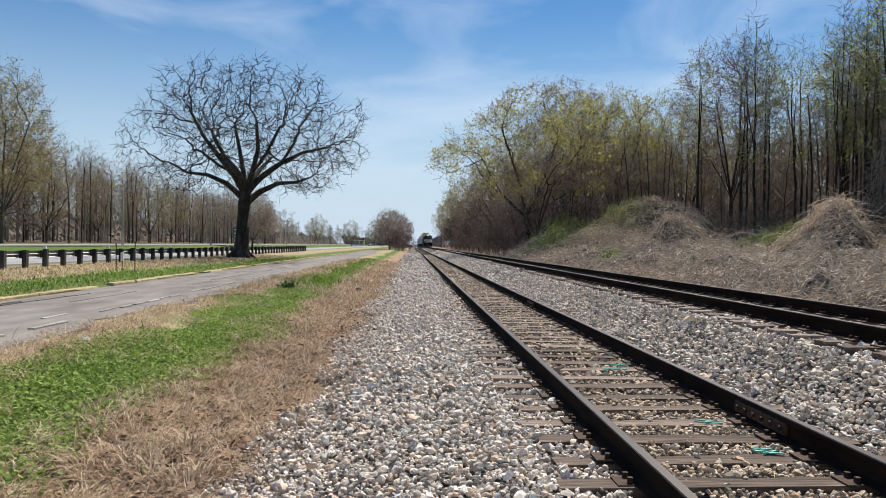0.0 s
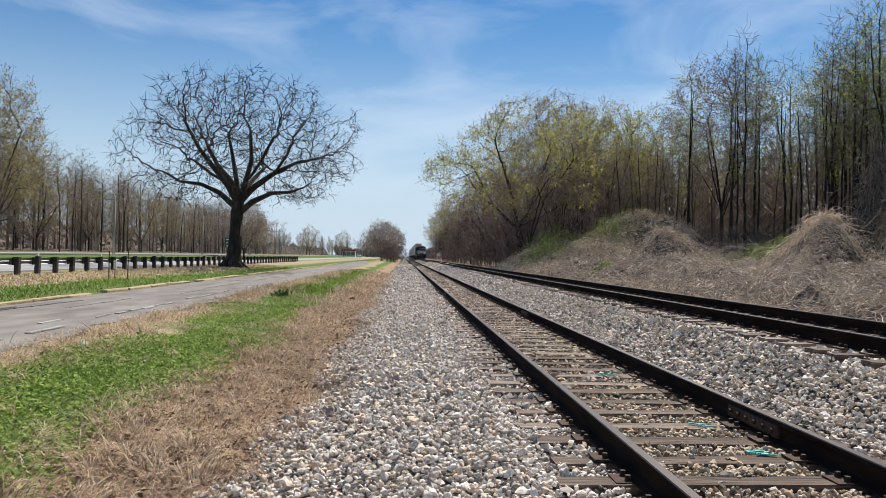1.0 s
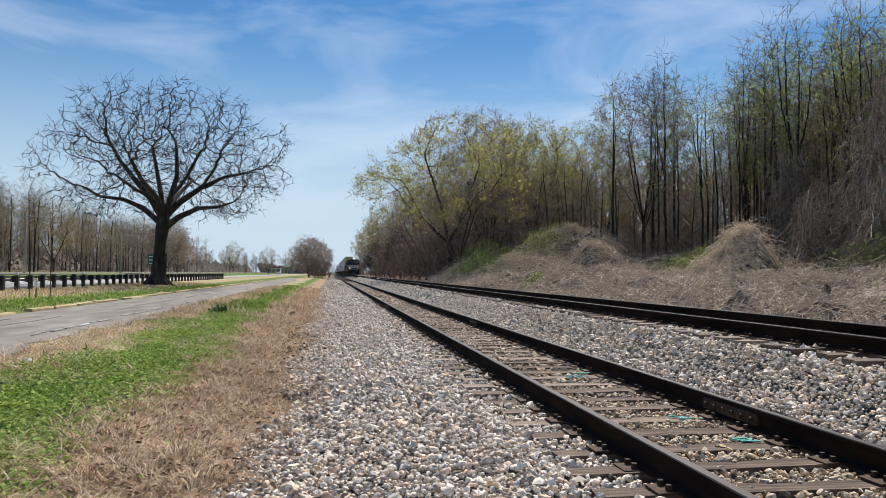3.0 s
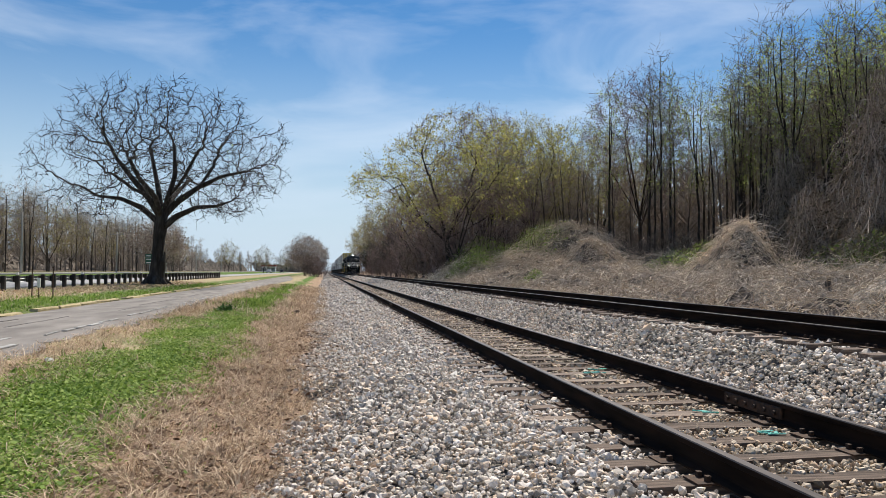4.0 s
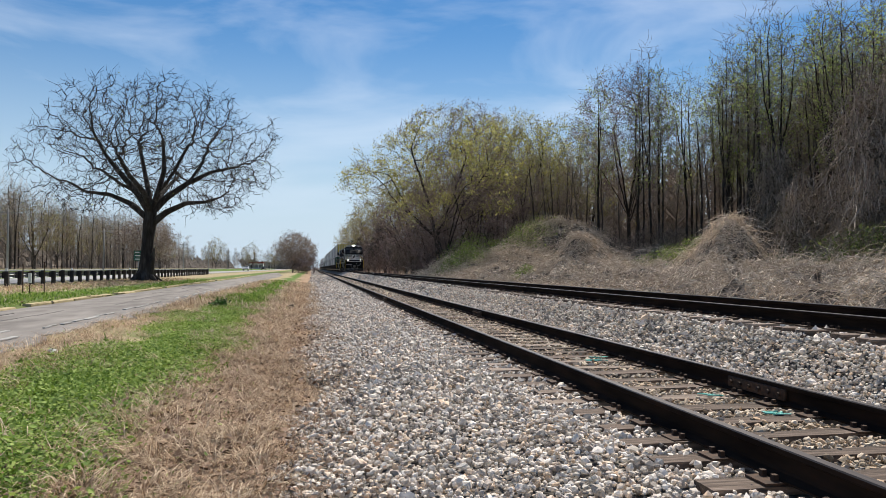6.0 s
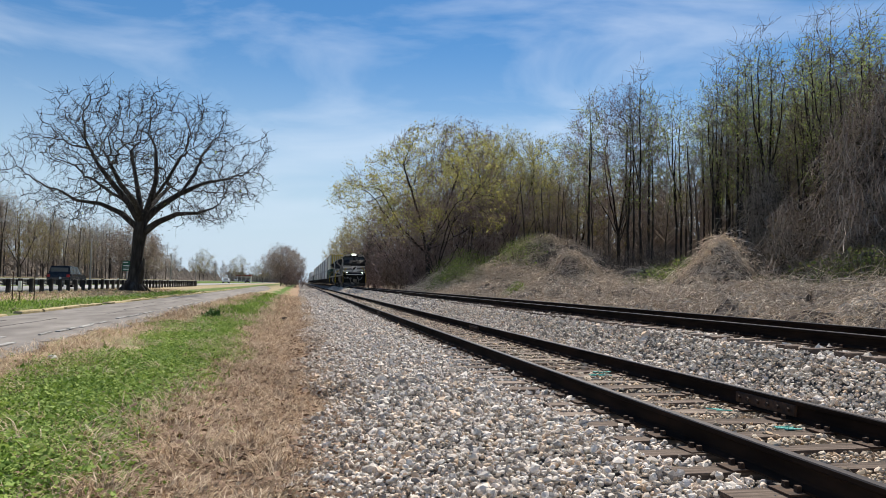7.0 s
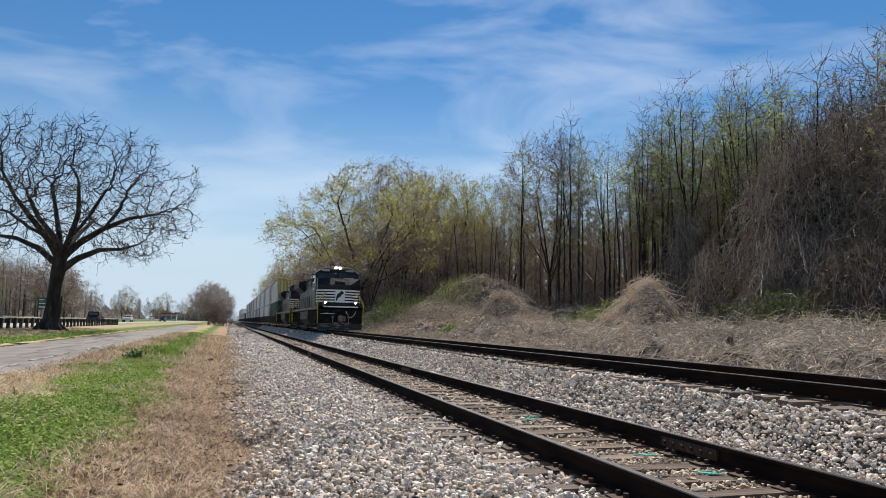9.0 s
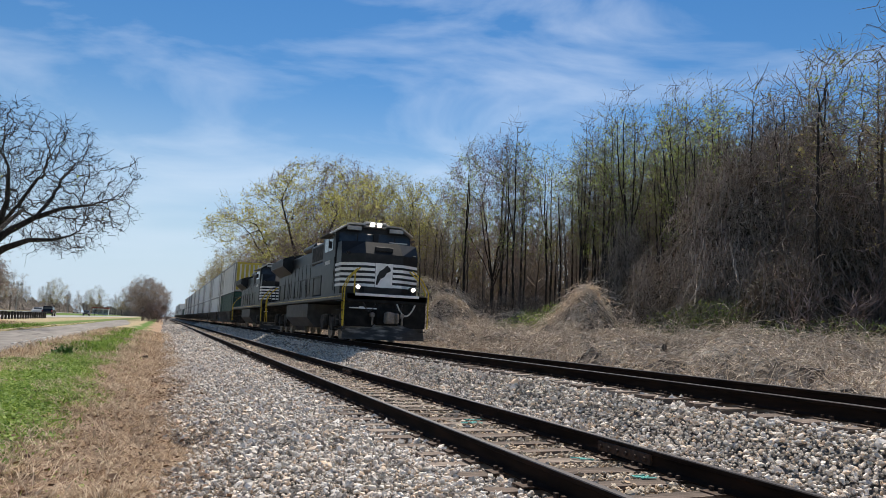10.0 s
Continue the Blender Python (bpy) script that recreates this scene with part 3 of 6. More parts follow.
# ---- ballast stones ----
def stones(name, x0, x1, y0, y1, step, size, faces8, seed, label, material=None):
    g = np.random.default_rng(seed)
    X, Y = np.meshgrid(np.arange(x0, x1, step), np.arange(y0, y1, step))
    X, Y = X.ravel() + g.uniform(-0.5, 0.5, X.size) * step, Y.ravel() + g.uniform(-0.5, 0.5, Y.size) * step
    keep = np.ones(X.size, bool)
    for xc in (0.0, XF):
        for s in (-1, 1):
            keep &= np.abs(X - xc - s * 0.7525) > 0.10
    keep &= (np.abs(X) < 0.66) == (material is not None)
    # ragged outer edge
    keep &= X > -3.85 + 0.3 * np.sin(Y * 0.8) + g.uniform(-0.45, 0.75, X.size)
    for xc, yf in ((0.0, 1.2), (XF, 2.0)):
        on = (np.abs(X - xc) < 1.33) & (np.abs(((Y - yf) / 0.535 + 0.5) % 1 - 0.5) * 0.535 < 0.115)
        keep &= ~(on & (g.uniform(0, 1, X.size) > 0.11))
    X, Y = X[keep], Y[keep]
    N = X.size
    if faces8:
        V = np.array([(1, 0, 0), (-1, 0, 0), (0, 1, 0), (0, -1, 0), (0, 0, 1), (0, 0, -1.0)])
        F = np.array([(0, 2, 4), (2, 1, 4), (1, 3, 4), (3, 0, 4), (2, 0, 5), (1, 2, 5), (3, 1, 5), (0, 3, 5)])
    else:
        p = (1 + 5 ** 0.5) / 2
        V = np.array([(-1, p, 0), (1, p, 0), (-1, -p, 0), (1, -p, 0), (0, -1, p), (0, 1, p), (0, -1, -p), (0, 1, -p), (p, 0, -1), (p, 0, 1), (-p, 0, -1), (-p, 0, 1)]) / 1.9
        F = np.array([(0, 11, 5), (0, 5, 1), (0, 1, 7), (0, 7, 10), (0, 10, 11), (1, 5, 9), (5, 11, 4), (11, 10, 2), (10, 7, 6), (7, 1, 8), (3, 9, 4), (3, 4, 2), (3, 2, 6), (3, 6, 8), (3, 8, 9), (4, 9, 5), (2, 4, 11), (6, 2, 10), (8, 6, 7), (9, 8, 1)])
    k = len(V)
    S = size * g.lognormal(0, 0.34, N)[:, None, None]
    P = V[None] * (1 + g.uniform(-0.38, 0.38, (N, k, 1)))
    P = P * (S * g.uniform(0.6, 1.25, (N, 1, 3)))
    q = g.normal(size=(N, 4))
    q /= np.linalg.norm(q, axis=1, keepdims=True)
    w, a, b, c = q.T
    Rm = np.stack([1 - 2 * (b * b + c * c), 2 * (a * b - c * w), 2 * (a * c + b * w), 2 * (a * b + c * w), 1 - 2 * (a * a + c * c), 2 * (b * c - a * w), 2 * (a * c - b * w), 2 * (b * c + a * w), 1 - 2 * (a * a + b * b)], -1).reshape(N, 3, 3)
    P = np.einsum("nij,nkj->nki", Rm, P)
    P[:, :, 2] *= 0.85
    inner = (np.abs(X) < 1.36) | (np.abs(X - XF) < 1.36)
    Z = bed_z(X) - edge_drop(X, Y) + 0.35 * wave(X, Y) * (np.abs(X) > 1.2) + g.uniform(-0.042, 0.028, N) * np.where(inner, 0.7, 1.0) - 0.020 * inner - 0.030 * (np.abs(X - XF) < 0.7)
    P += np.stack([X, Y, Z], -1)[:, None]
    faces = (F[None] + (np.arange(N) * k)[:, None, None]).reshape(-1, 3)
    ob = link_mesh(name, fast_mesh(name, P.reshape(-1, 3), faces), material or M_STONE)
    return tagged(ob, label, "ballast stones", kind="stuff")


stones("ballast_stones", -4.3, 6.6, 3.2, 7.6, 0.040, 0.0190, False, 1, "loose angular light grey ballast stones beside the rails")
stones("ballast_stones", -4.3, 6.6, 7.6, 30.0, 0.055, 0.0265, True, 2, "light grey ballast stones along both tracks")
stones("stained_ballast_stones", -0.7, 0.7, 3.2, 7.6, 0.040, 0.0190, False, 11, "rust-stained tan ballast stones between the near rails", M_STONETAN)
stones("stained_ballast_stones", -0.7, 0.7, 7.6, 30.0, 0.055, 0.0265, True, 12, "tan ballast stones between the near rails", M_STONETAN)
stones("stained_ballast_stones", -0.7, 0.7, 30.0, 110.0, 0.14, 0.055, True, 13, "distant tan ballast stones between the near rails", M_STONETAN)
stones("ballast_stones", -4.3, 6.6, -3.5, 3.2, 0.066, 0.031, True, 5, "light grey ballast stones around the standpoint")
stones("stained_ballast_stones", -0.7, 0.7, -3.5, 3.2, 0.066, 0.031, True, 14, "tan ballast stones between the near rails", M_STONETAN)
stones("ballast_stones", -4.3, 6.6, 70.0, 135.0, 0.24, 0.085, True, 4, "distant light grey ballast stones along both tracks")
stones("ballast_stones", -4.3, 6.6, 30.0, 70.0, 0.125, 0.052, True, 3, "far light grey ballast stones along both tracks")


# ---- plants ----
def tubes(name, segs, sides, material, parent=None, label=""):
    """segs: rows of x0 y0 z0 r0 x1 y1 z1 r1."""
    s = np.asarray(segs, dtype=float)
    a, b = s[:, 0:3], s[:, 4:7]
    d = b - a
    d /= np.maximum(np.linalg.norm(d, axis=1, keepdims=True), 1e-6)
    ref = np.where(np.abs(d[:, 2:3]) > 0.9, np.array([[1.0, 0, 0]]), np.array([[0, 0, 1.0]]))
    u = np.cross(d, ref)
    u /= np.linalg.norm(u, axis=1, keepdims=True)
    w = np.cross(d, u)
    ang = np.arange(sides) * 2 * np.pi / sides
    ring = np.cos(ang)[None, :, None] * u[:, None] + np.sin(ang)[None, :, None] * w[:, None]
    V = np.concatenate([a[:, None] + ring * s[:, 3, None, None], b[:, None] + ring * s[:, 7, None, None]], 1)
    i = np.arange(sides)
    j = (i + 1) % sides
    F = np.stack([i, j, j + sides, i + sides], -1)[None] + (np.arange(len(s)) * 2 * sides)[:, None, None]
    me = fast_mesh(name, V.reshape(-1, 3), F.reshape(-1, 4))
    return link_mesh(name, me, material, parent, label)


def leaves(name, pts, size, material, parent=None, label="", seed=0, flat=0.0):
    g = np.random.default_rng(seed)
    pts = np.asarray(pts, dtype=float)
    N = len(pts)
    n = g.normal(size=(N, 3))
    n[:, 2] += flat * np.sign(n[:, 2])
    n /= np.linalg.norm(n, axis=1, keepdims=True)
    u = np.cross(n, g.normal(size=(N, 3)))
    u /= np.linalg.norm(u, axis=1, keepdims=True)
    w = np.cross(n, u)
    sz = (size * g.lognormal(0, 0.35, N))[:, None]
    q = [pts - u * sz * 0.5, pts - w * sz * 0.32, pts + u * sz * 0.5, pts + w * sz * 0.32]
    V = np.stack(q, 1).reshape(-1, 3)
    F = np.arange(N * 4).reshape(-1, 4)
    return link_mesh(name, fast_mesh(name, V, F), material, parent, label)


def blades_of(name, segs, material, parent=None, label="", seed=0):
    """Hair-thin twigs as slim blades, two triangles each."""
    g = np.random.default_rng(seed)
    s = np.asarray(segs, dtype=float)
    a, b = s[:, 0:3], s[:, 4:7]
    w = np.cross(b - a, g.normal(size=a.shape))
    w /= np.maximum(np.linalg.norm(w, axis=1, keepdims=True), 1e-6)
    V = np.stack([a - w * s[:, 3:4] * 1.25, a + w * s[:, 3:4] * 1.25, b + w * s[:, 7:8] * 1.25, b - w * s[:, 7:8] * 1.25], 1)
    me = fast_mesh(name, V.reshape(-1, 3), np.arange(len(s) * 4).reshape(-1, 4))
    return tagged(link_mesh(name, me, material, parent, label), kind="stuff")


class Growth:
    """A tree that grows towards the free points of its crown; branches thicken where they join."""

    def __init__(self, seed, paths, cloud, step=0.5, kill=0.9, jit=0.22, up=0.08, tip=0.012, power=2.3, rounds=220):
        g = np.random.default_rng(seed)
        self.g = g
        pts, par = [], []
        for p in paths:
            last = None
            for a, b in zip(p, p[1:]):
                a, b = np.array(a, float), np.array(b, float)
                if last is None:
                    if pts:
                        last = int(np.argmin(((np.array(pts) - a) ** 2).sum(1)))
                    else:
                        pts.append(a)
                        par.append(-1)
                        last = 0
                n = max(1, int(np.linalg.norm(b - a) / step))
                for k in range(1, n + 1):
                    pts.append(a + (b - a) * k / n + g.normal(size=3) * 0.03 * (k < n))
                    par.append(last)
                    last = len(pts) - 1
        P = np.array(pts)
        kids = np.zeros(len(P), int)
        A = np.asarray(cloud, float)
        D = np.linalg.norm(A[:, None] - P[None], axis=2)
        near, dist = D.argmin(1), D.min(1)
        for _ in range(rounds):
            if len(A) < 3:
                break
            d = (A - P[near]) / np.maximum(dist, 1e-6)[:, None]
            pull = np.zeros_like(P)
            np.add.at(pull, near, d)
            who = np.unique(near)
            who = who[kids[who] < 3]
            if not len(who):
                break
            v = pull[who]
            v /= np.maximum(np.linalg.norm(v, axis=1, keepdims=True), 1e-6)
            v = v + g.normal(size=v.shape) * jit + np.array([0, 0, up])
            v /= np.linalg.norm(v, axis=1, keepdims=True)
            Q = P[who] + v * step
            kids[who] += 1
            base = len(P)
            P = np.concatenate([P, Q])
            par += list(who)
            kids = np.concatenate([kids, np.zeros(len(Q), int)])
            nd = np.linalg.norm(A[:, None] - Q[None], axis=2)
            j, m = nd.argmin(1), nd.min(1)
            closer = m < dist
            near, dist = np.where(closer, j + base, near), np.where(closer, m, dist)
            left = dist > kill
            A, near, dist = A[left], near[left], dist[left]
        par = np.array(par)
        R = np.zeros(len(P))
        for i in range(len(P) - 1, 0, -1):
            if R[i] == 0:
                R[i] = tip ** power
            R[par[i]] += R[i]
        self.P, self.par, self.R = P, par, np.maximum(R, 1e-9) ** (1 / power)

    def segments(self, lo, hi):
        i = np.arange(1, len(self.P))
        i = i[(self.R[i] >= lo) & (self.R[i] < hi)]
        p = self.par[i]
        r0 = np.minimum(self.R[p], self.R[i] * 1.25)
        return np.concatenate([self.P[p], r0[:, None], self.P[i], self.R[i][:, None]], 1)

    def thin(self, hi):
        return self.P[self.R < hi]

    def twigs(self, hi, per, length, rad, lift=0.25):
        """Short forked shoots on the thin branches."""
        g = self.g
        i = np.repeat(np.where(self.R < hi)[0], per)
        i = i[i > 0]
        a = self.P[i]
        d = a - self.P[self.par[i]]
        d /= np.maximum(np.linalg.norm(d, axis=1, keepdims=True), 1e-6)
        d = d * 0.6 + g.normal(size=d.shape) * 0.62 + np.array([0, 0, lift])
        d /= np.linalg.norm(d, axis=1, keepdims=True)
        b = a + d * (length * g.uniform(0.4, 1.2, len(i)))[:, None]
        e = d + g.normal(size=d.shape) * 0.5
        c = b + e * (length * 0.55 * g.uniform(0.4, 1.2, len(i)))[:, None]
        r = np.full((len(i), 1), rad)
        return np.concatenate([np.concatenate([a, r, b, r * 0.75], 1), np.concatenate([b, r * 0.75, c, r * 0.45], 1)])


def crown_cloud(seed, count, profile, offset=(0.0, 0.0), shell=0.45, lump=0.22, gap=0.0, gapsize=3.0):
    """Points within a lumpy crown whose radius follows its height; gap thins it out in clumps."""
    g = np.random.default_rng(seed + 900)
    zs, rs = np.array(profile).T
    out = []
    ph = g.uniform(0, 6.28, 4)
    while len(out) < count:
        z = g.uniform(zs[0], zs[-1])
        r = np.interp(z, zs, rs)
        if g.random() > (r / rs.max()) ** 1.6:
            continue
        a = g.uniform(0, 2 * np.pi)
        r *= 1 + lump * (math.sin(3 * a + ph[0] + z * 0.35) * 0.6 + math.sin(5 * a + ph[1] - z * 0.6) * 0.4)
        r *= g.random() ** shell
        p = Vector((offset[0] * (z - zs[0]) / (zs[-1] - zs[0]) + r * math.cos(a), offset[1] * (z - zs[0]) / (zs[-1] - zs[0]) + r * math.sin(a), z))
        if gap and noise.noise(p / gapsize + Vector((seed * 7.3, 0, 0))) < gap - 0.5:
            continue
        out.append(tuple(p))
    return np.array(out)


def limb_paths(seed, base, profile, count, lean=0.0, reach=0.5):
    """The trunk and the beginnings of its main limbs."""
    r = random.Random(seed)
    top = Vector((lean * base, 0, base))
    paths = [[(0, 0, -0.5), (lean * base * 0.4 + r.uniform(-0.1, 0.1), r.uniform(-0.1, 0.1), base * 0.5), tuple(top)]]
    zs, rs = np.array(profile).T
    for k in range(count):
        a = k * 2.4 + r.uniform(-0.4, 0.4)
        z = zs[0] + (zs[-1] - zs[0]) * (0.15 + 0.6 * (k + 0.5) / count)
        rad = float(np.interp(z, zs, rs)) * reach * r.uniform(0.8, 1.15)
        s = Vector((lean * base, 0, base)) * r.uniform(0.72, 1.0)
        e = Vector((math.cos(a) * rad + lean * base, math.sin(a) * rad, z * 0.92))
        m = s.lerp(e, 0.5) + Vector((r.uniform(-0.4, 0.4), r.uniform(-0.4, 0.4), -0.06 * (e - s).length))
        paths.append([tuple(s), tuple(m), tuple(e)])
    return paths


def clumped(g, pts, count, spread, size, bias):
    """Leaf places near the branch ends, in clumps with bare stretches between them."""
    k = np.array([noise.noise(Vector(p) / size) for p in pts]) > bias
    q = pts[k] if k.sum() > 30 else pts
    return q[g.integers(0, len(q), count)] + g.normal(size=(count, 3)) * spread


def tree_thing(g, label, group, bark, twig, leaf, cut=(0.10, 0.035), shoots=(0.03, 1, 0.9, 0.011), name="woodland_tree"):
    t = thing(name, 0, 0, 0, label, "tree", group)
    tubes("trunk", g.segments(cut[0], 9), 8, bark, t)
    tubes("crown", g.segments(cut[1], cut[0]), 4, bark, t)
    blades_of("twig_haze", np.concatenate([g.segments(0, cut[1]), g.twigs(*shoots)]), twig, t, "fine bare twigs")
    if leaf:
        count, size, material, lab, clump = leaf
        pts = g.thin(0.04)
        pts = pts[pts[:, 2] > pts[:, 2].max() * 0.3]
        leaves("foliage", clumped(g.g, pts, count, size * 2.2, 2.2, clump), size, material, t, lab, seed=count)
    return t


# the great bare oak by the road
def great_oak():
    prof = [(5.2, 6.5), (7.0, 9.2), (9.6, 10.3), (12.0, 9.6), (14.2, 7.6), (16.2, 3.4)]
    cloud = crown_cloud(42, 5200, prof, (0.0, 0.0), 0.46, 0.20, 0.40, 2.6) + np.array([0.75, 0, 0])
    cloud = cloud[~((cloud[:, 2] < 8.0) & (np.hypot(cloud[:, 0] - 0.5, cloud[:, 1]) < 4.4))]
    fork = (0.35, 0.02, 5.4)
    low_right = [(0.25, 0, 4.4), (1.6, -0.3, 5.5), (3.2, -0.8, 6.2), (4.8, -1.2, 6.3), (6.0, -1.5, 6.7)]
    low_left = [(0.3, 0, 4.9), (-1.2, 0.1, 6.2), (-2.8, 0.3, 6.9), (-4.6, 0.4, 7.1), (-6.0, 0.2, 7.9)]
    left = [fork, (-0.5, -0.3, 6.9), (-1.8, -0.6, 8.5), (-2.9, -0.9, 10.0), (-3.7, -1.0, 11.6)]
    right = [fork, (1.5, 0.2, 6.7), (3.2, 0.4, 8.0), (5.0, 0.3, 8.9), (6.8, 0.2, 9.3)]
    mid_left = [fork, (0.1, 0.4, 7.2), (-0.4, 1.0, 9.2), (-0.9, 1.3, 11.4)]
    mid_right = [fork, (0.9, -0.2, 6.9), (1.5, -0.6, 8.9), (1.4, -0.8, 11.2)]
    back = [fork, (0.6, 1.6, 6.8), (1.0, 3.6, 8.0), (1.6, 5.4, 9.2)]
    front = [fork, (0.2, -1.5, 6.9), (-0.6, -3.4, 8.2), (-0.9, -5.2, 9.4)]
    paths = [[(0, 0, 0.2), (0.10, 0, 2.4), fork], left, mid_left, mid_right, right, low_right, low_left, back, front,
             [(0.9, -0.2, 6.9), (2.4, -1.5, 8.6), (3.6, -2.4, 10.6)],
             [(-0.5, -0.3, 6.9), (-2.4, 1.2, 8.0), (-4.2, 2.4, 9.2)],
             [(3.2, 0.4, 8.0), (4.2, 1.0, 9.8), (4.8, 1.4, 11.6)]]
    g = Growth(42, paths, cloud, 0.40, 0.60, 0.33, 0.05, 0.0155, 2.2, 260)
    trunk = [tuple(q) for q in g.segments(0.055, 9)]
    rings = [(0, 0, -0.4, 0.98), (0, 0, 0.25, 0.74), (0.04, 0, 0.9, 0.54), (0.10, 0, 2.0, 0.46), (0.20, 0.0, 3.4, 0.45), (0.30, 0.02, 4.6, 0.52), (0.40, 0.02, 5.6, 0.44), (0.42, 0.02, 6.3, 0.28)]
    trunk += [(*p, *q) for p, q in zip(rings, rings[1:])]
    # the heavy lower parts of the main limbs
    for path, r0 in ((low_right, 0.30), (low_left, 0.27), (left, 0.33), (right, 0.33), (mid_left, 0.27), (mid_right, 0.29), (back, 0.28), (front, 0.26)):
        for k, (p, q) in enumerate(zip(path, path[1:])):
            trunk.append((*p, r0 * (1 - 0.20 * k), *q, r0 * (1 - 0.20 * (k + 1))))
    for k in range(7):
        a = k * 0.9 + 0.3
        trunk.append((0.35 * math.cos(a), 0.35 * math.sin(a), 0.6, 0.28, 1.3 * math.cos(a), 1.3 * math.sin(a), -0.10, 0.10))
    trunk += [(0.45, -0.2, 0.4, 0.26, 0.66, -0.55, 1.8, 0.20), (0.66, -0.55, 1.8, 0.20, 0.80, -0.6, 2.6, 0.06)]
    t = thing("oak_tree", -16.6, 60.8, ground_z(-16.6), "large leafless oak with a spreading dark crown beside the road", "tree")
    tubes("trunk", trunk, 10, M_BARK, t, "massive dark flaring trunk and crooked limbs")
    tagged(tubes("branch_frame", g.segments(0.028, 0.055), 3, M_BARK, t), kind="stuff")
    blades_of("crown", np.concatenate([g.segments(0, 0.028), g.twigs(0.026, 2, 0.50, 0.0125, 0.12)]), M_BARK, t, "fine bare twigs")
    tips = clumped(g.g, g.thin(0.02), 420, 0.15, 2.0, 0.0)
    tagged(leaves("foliage", tips, 0.09, M_LEAFG, t, "few small spring buds", 5), kind="stuff")
    return t


oak = great_oak()


def poplar(seed, h, group, leafmat, leaf_n, spread):
    prof = [(h * 0.36, spread * 0.5), (h * 0.6, spread), (h * 0.85, spread * 0.85), (h, spread * 0.25)]
    r = random.Random(seed)
    w = [r.uniform(-0.5, 0.5) for _ in range(4)]
    trunk = [(0, 0, -0.4), (w[0] * 0.4, w[1] * 0.4, h * 0.33), (w[2], w[3], h * 0.62), (w[2] * 1.5, w[3] * 1.2, h * 0.84)]
    fork = [(w[0] * 0.4, w[1] * 0.4, h * 0.42), (w[2] + 1.0, w[3] - 0.5, h * 0.60), (w[2] + 1.6, w[3] - 0.8, h * 0.8)]
    g = Growth(seed, [trunk, fork], crown_cloud(seed, 420, prof, (w[2], w[3]), 0.5, 0.3), 0.6, 0.95, 0.2, 0.45, 0.0165, 2.05)
    return tree_thing(g, "tall straight dark-barked tree with sparse spring leaves", group, M_BARK, M_TWIG, (leaf_n, 0.15, leafmat, "sparse young leaves", -0.05), shoots=(0.03, 2, 1.0, 0.014))


def slender(seed, h, twig, bark=None, wide=2.0):
    r = random.Random(seed)
    prof = [(h * 0.35, wide * 0.5), (h * 0.65, wide), (h * 0.9, wide * 0.9), (h, wide * 0.45)]
    w = [r.uniform(-0.6, 0.6) for _ in range(4)]
    trunk = [(0, 0, -0.4), (w[0] * 0.5, w[1] * 0.5, h * 0.4), (w[2], w[3], h * 0.85)]
    g = Growth(seed, [trunk], crown_cloud(seed, 190, prof, (w[2], w[3]), 0.5, 0.3), 0.6, 0.9, 0.22, 0.4, 0.0175, 2.0)
    return tree_thing(g, "slender bare woodland tree with thin dark trunk", "woodland trees", bark or M_BARK, twig, (240, 0.11, M_LEAFT, "small buds", 0.0), shoots=(0.03, 2, 0.9, 0.015))


def spreading(seed, prof, base, limbs, leaf, label, twig, bark, count=900, offset=(0, 0), lean=0.0, gap=0.3, shell=0.45, step=0.6, kill=1.0, reach=0.5, tip=0.016, shoots=(0.032, 2, 0.9, 0.014)):
    cloud = crown_cloud(seed, count, prof, offset, shell, 0.3, gap, 3.2)
    g = Growth(seed, limb_paths(seed, base, prof, limbs, lean, reach), cloud, step, kill, 0.27, 0.06, tip, 2.15)
    return tree_thing(g, label, "woodland trees", bark, twig, leaf, shoots=shoots)


def place(src, spots):
    """The thing goes to the first spot, copies to the others."""
    for i, (x, y, rz) in enumerate(spots):
        m = pose(x, y, ground_z(x) - 0.05, 0, 0, rz)
        if i == 0:
            src.matrix_basis = m
        else:
            copy_thing(src, m)


M_EVER = mat("dark_evergreen_needles", [(0.012, 0.022, 0.010), (0.028, 0.045, 0.02), (0.05, 0.07, 0.03)], scale=0.6, rough=0.85, island=0.7, thin=0.15)
# big trees along the track
place(spreading(3, [(6.5, 6.0), (9.5, 9.5), (13, 11.0), (16, 10), (19, 7), (21.4, 2.5)], 6.0, 9, (21000, 0.17, M_LEAFY, "fresh yellow-green leaves", 0.0), "broad tree with fresh yellow-green leaves above the brush", M_TWIGR, M_BARK, 2600, (1.0, 0), -0.04, 0.38, 0.40, 0.5, 0.85, 0.6), [(11.9, 87, 0)])
place(spreading(13, [(7.5, 3.5), (12, 6.5), (17, 7.2), (21, 5.5), (23.4, 2.0)], 5.0, 7, (9500, 0.17, M_LEAFY, "yellow-green spring leaves", -0.12), "rounded tree in yellow-green leaf at the wood's edge", M_TWIG, M_BARK, 1000, gap=0.25), [(25.5, 99, 0), (33, 103, 90), (29, 110, 180), (21, 100, 250), (40, 108, 300)])
place(spreading(4, [(6.5, 3.5), (11, 6.5), (16, 6.8), (19.5, 5), (21.5, 2)], 5.0, 7, (6000, 0.22, M_LEAFT, "tan and olive buds", -0.15), "spreading tree in tan and olive buds at the wood's edge", M_TWIG, M_BARK2, 800), [(36, 120, 0), (17, 112, 80), (15, 134, 140), (40, 132, 200), (13.5, 168, 30), (12.5, 205, 100), (13, 250, 10), (14, 300, 220), (14, 360, 70)])
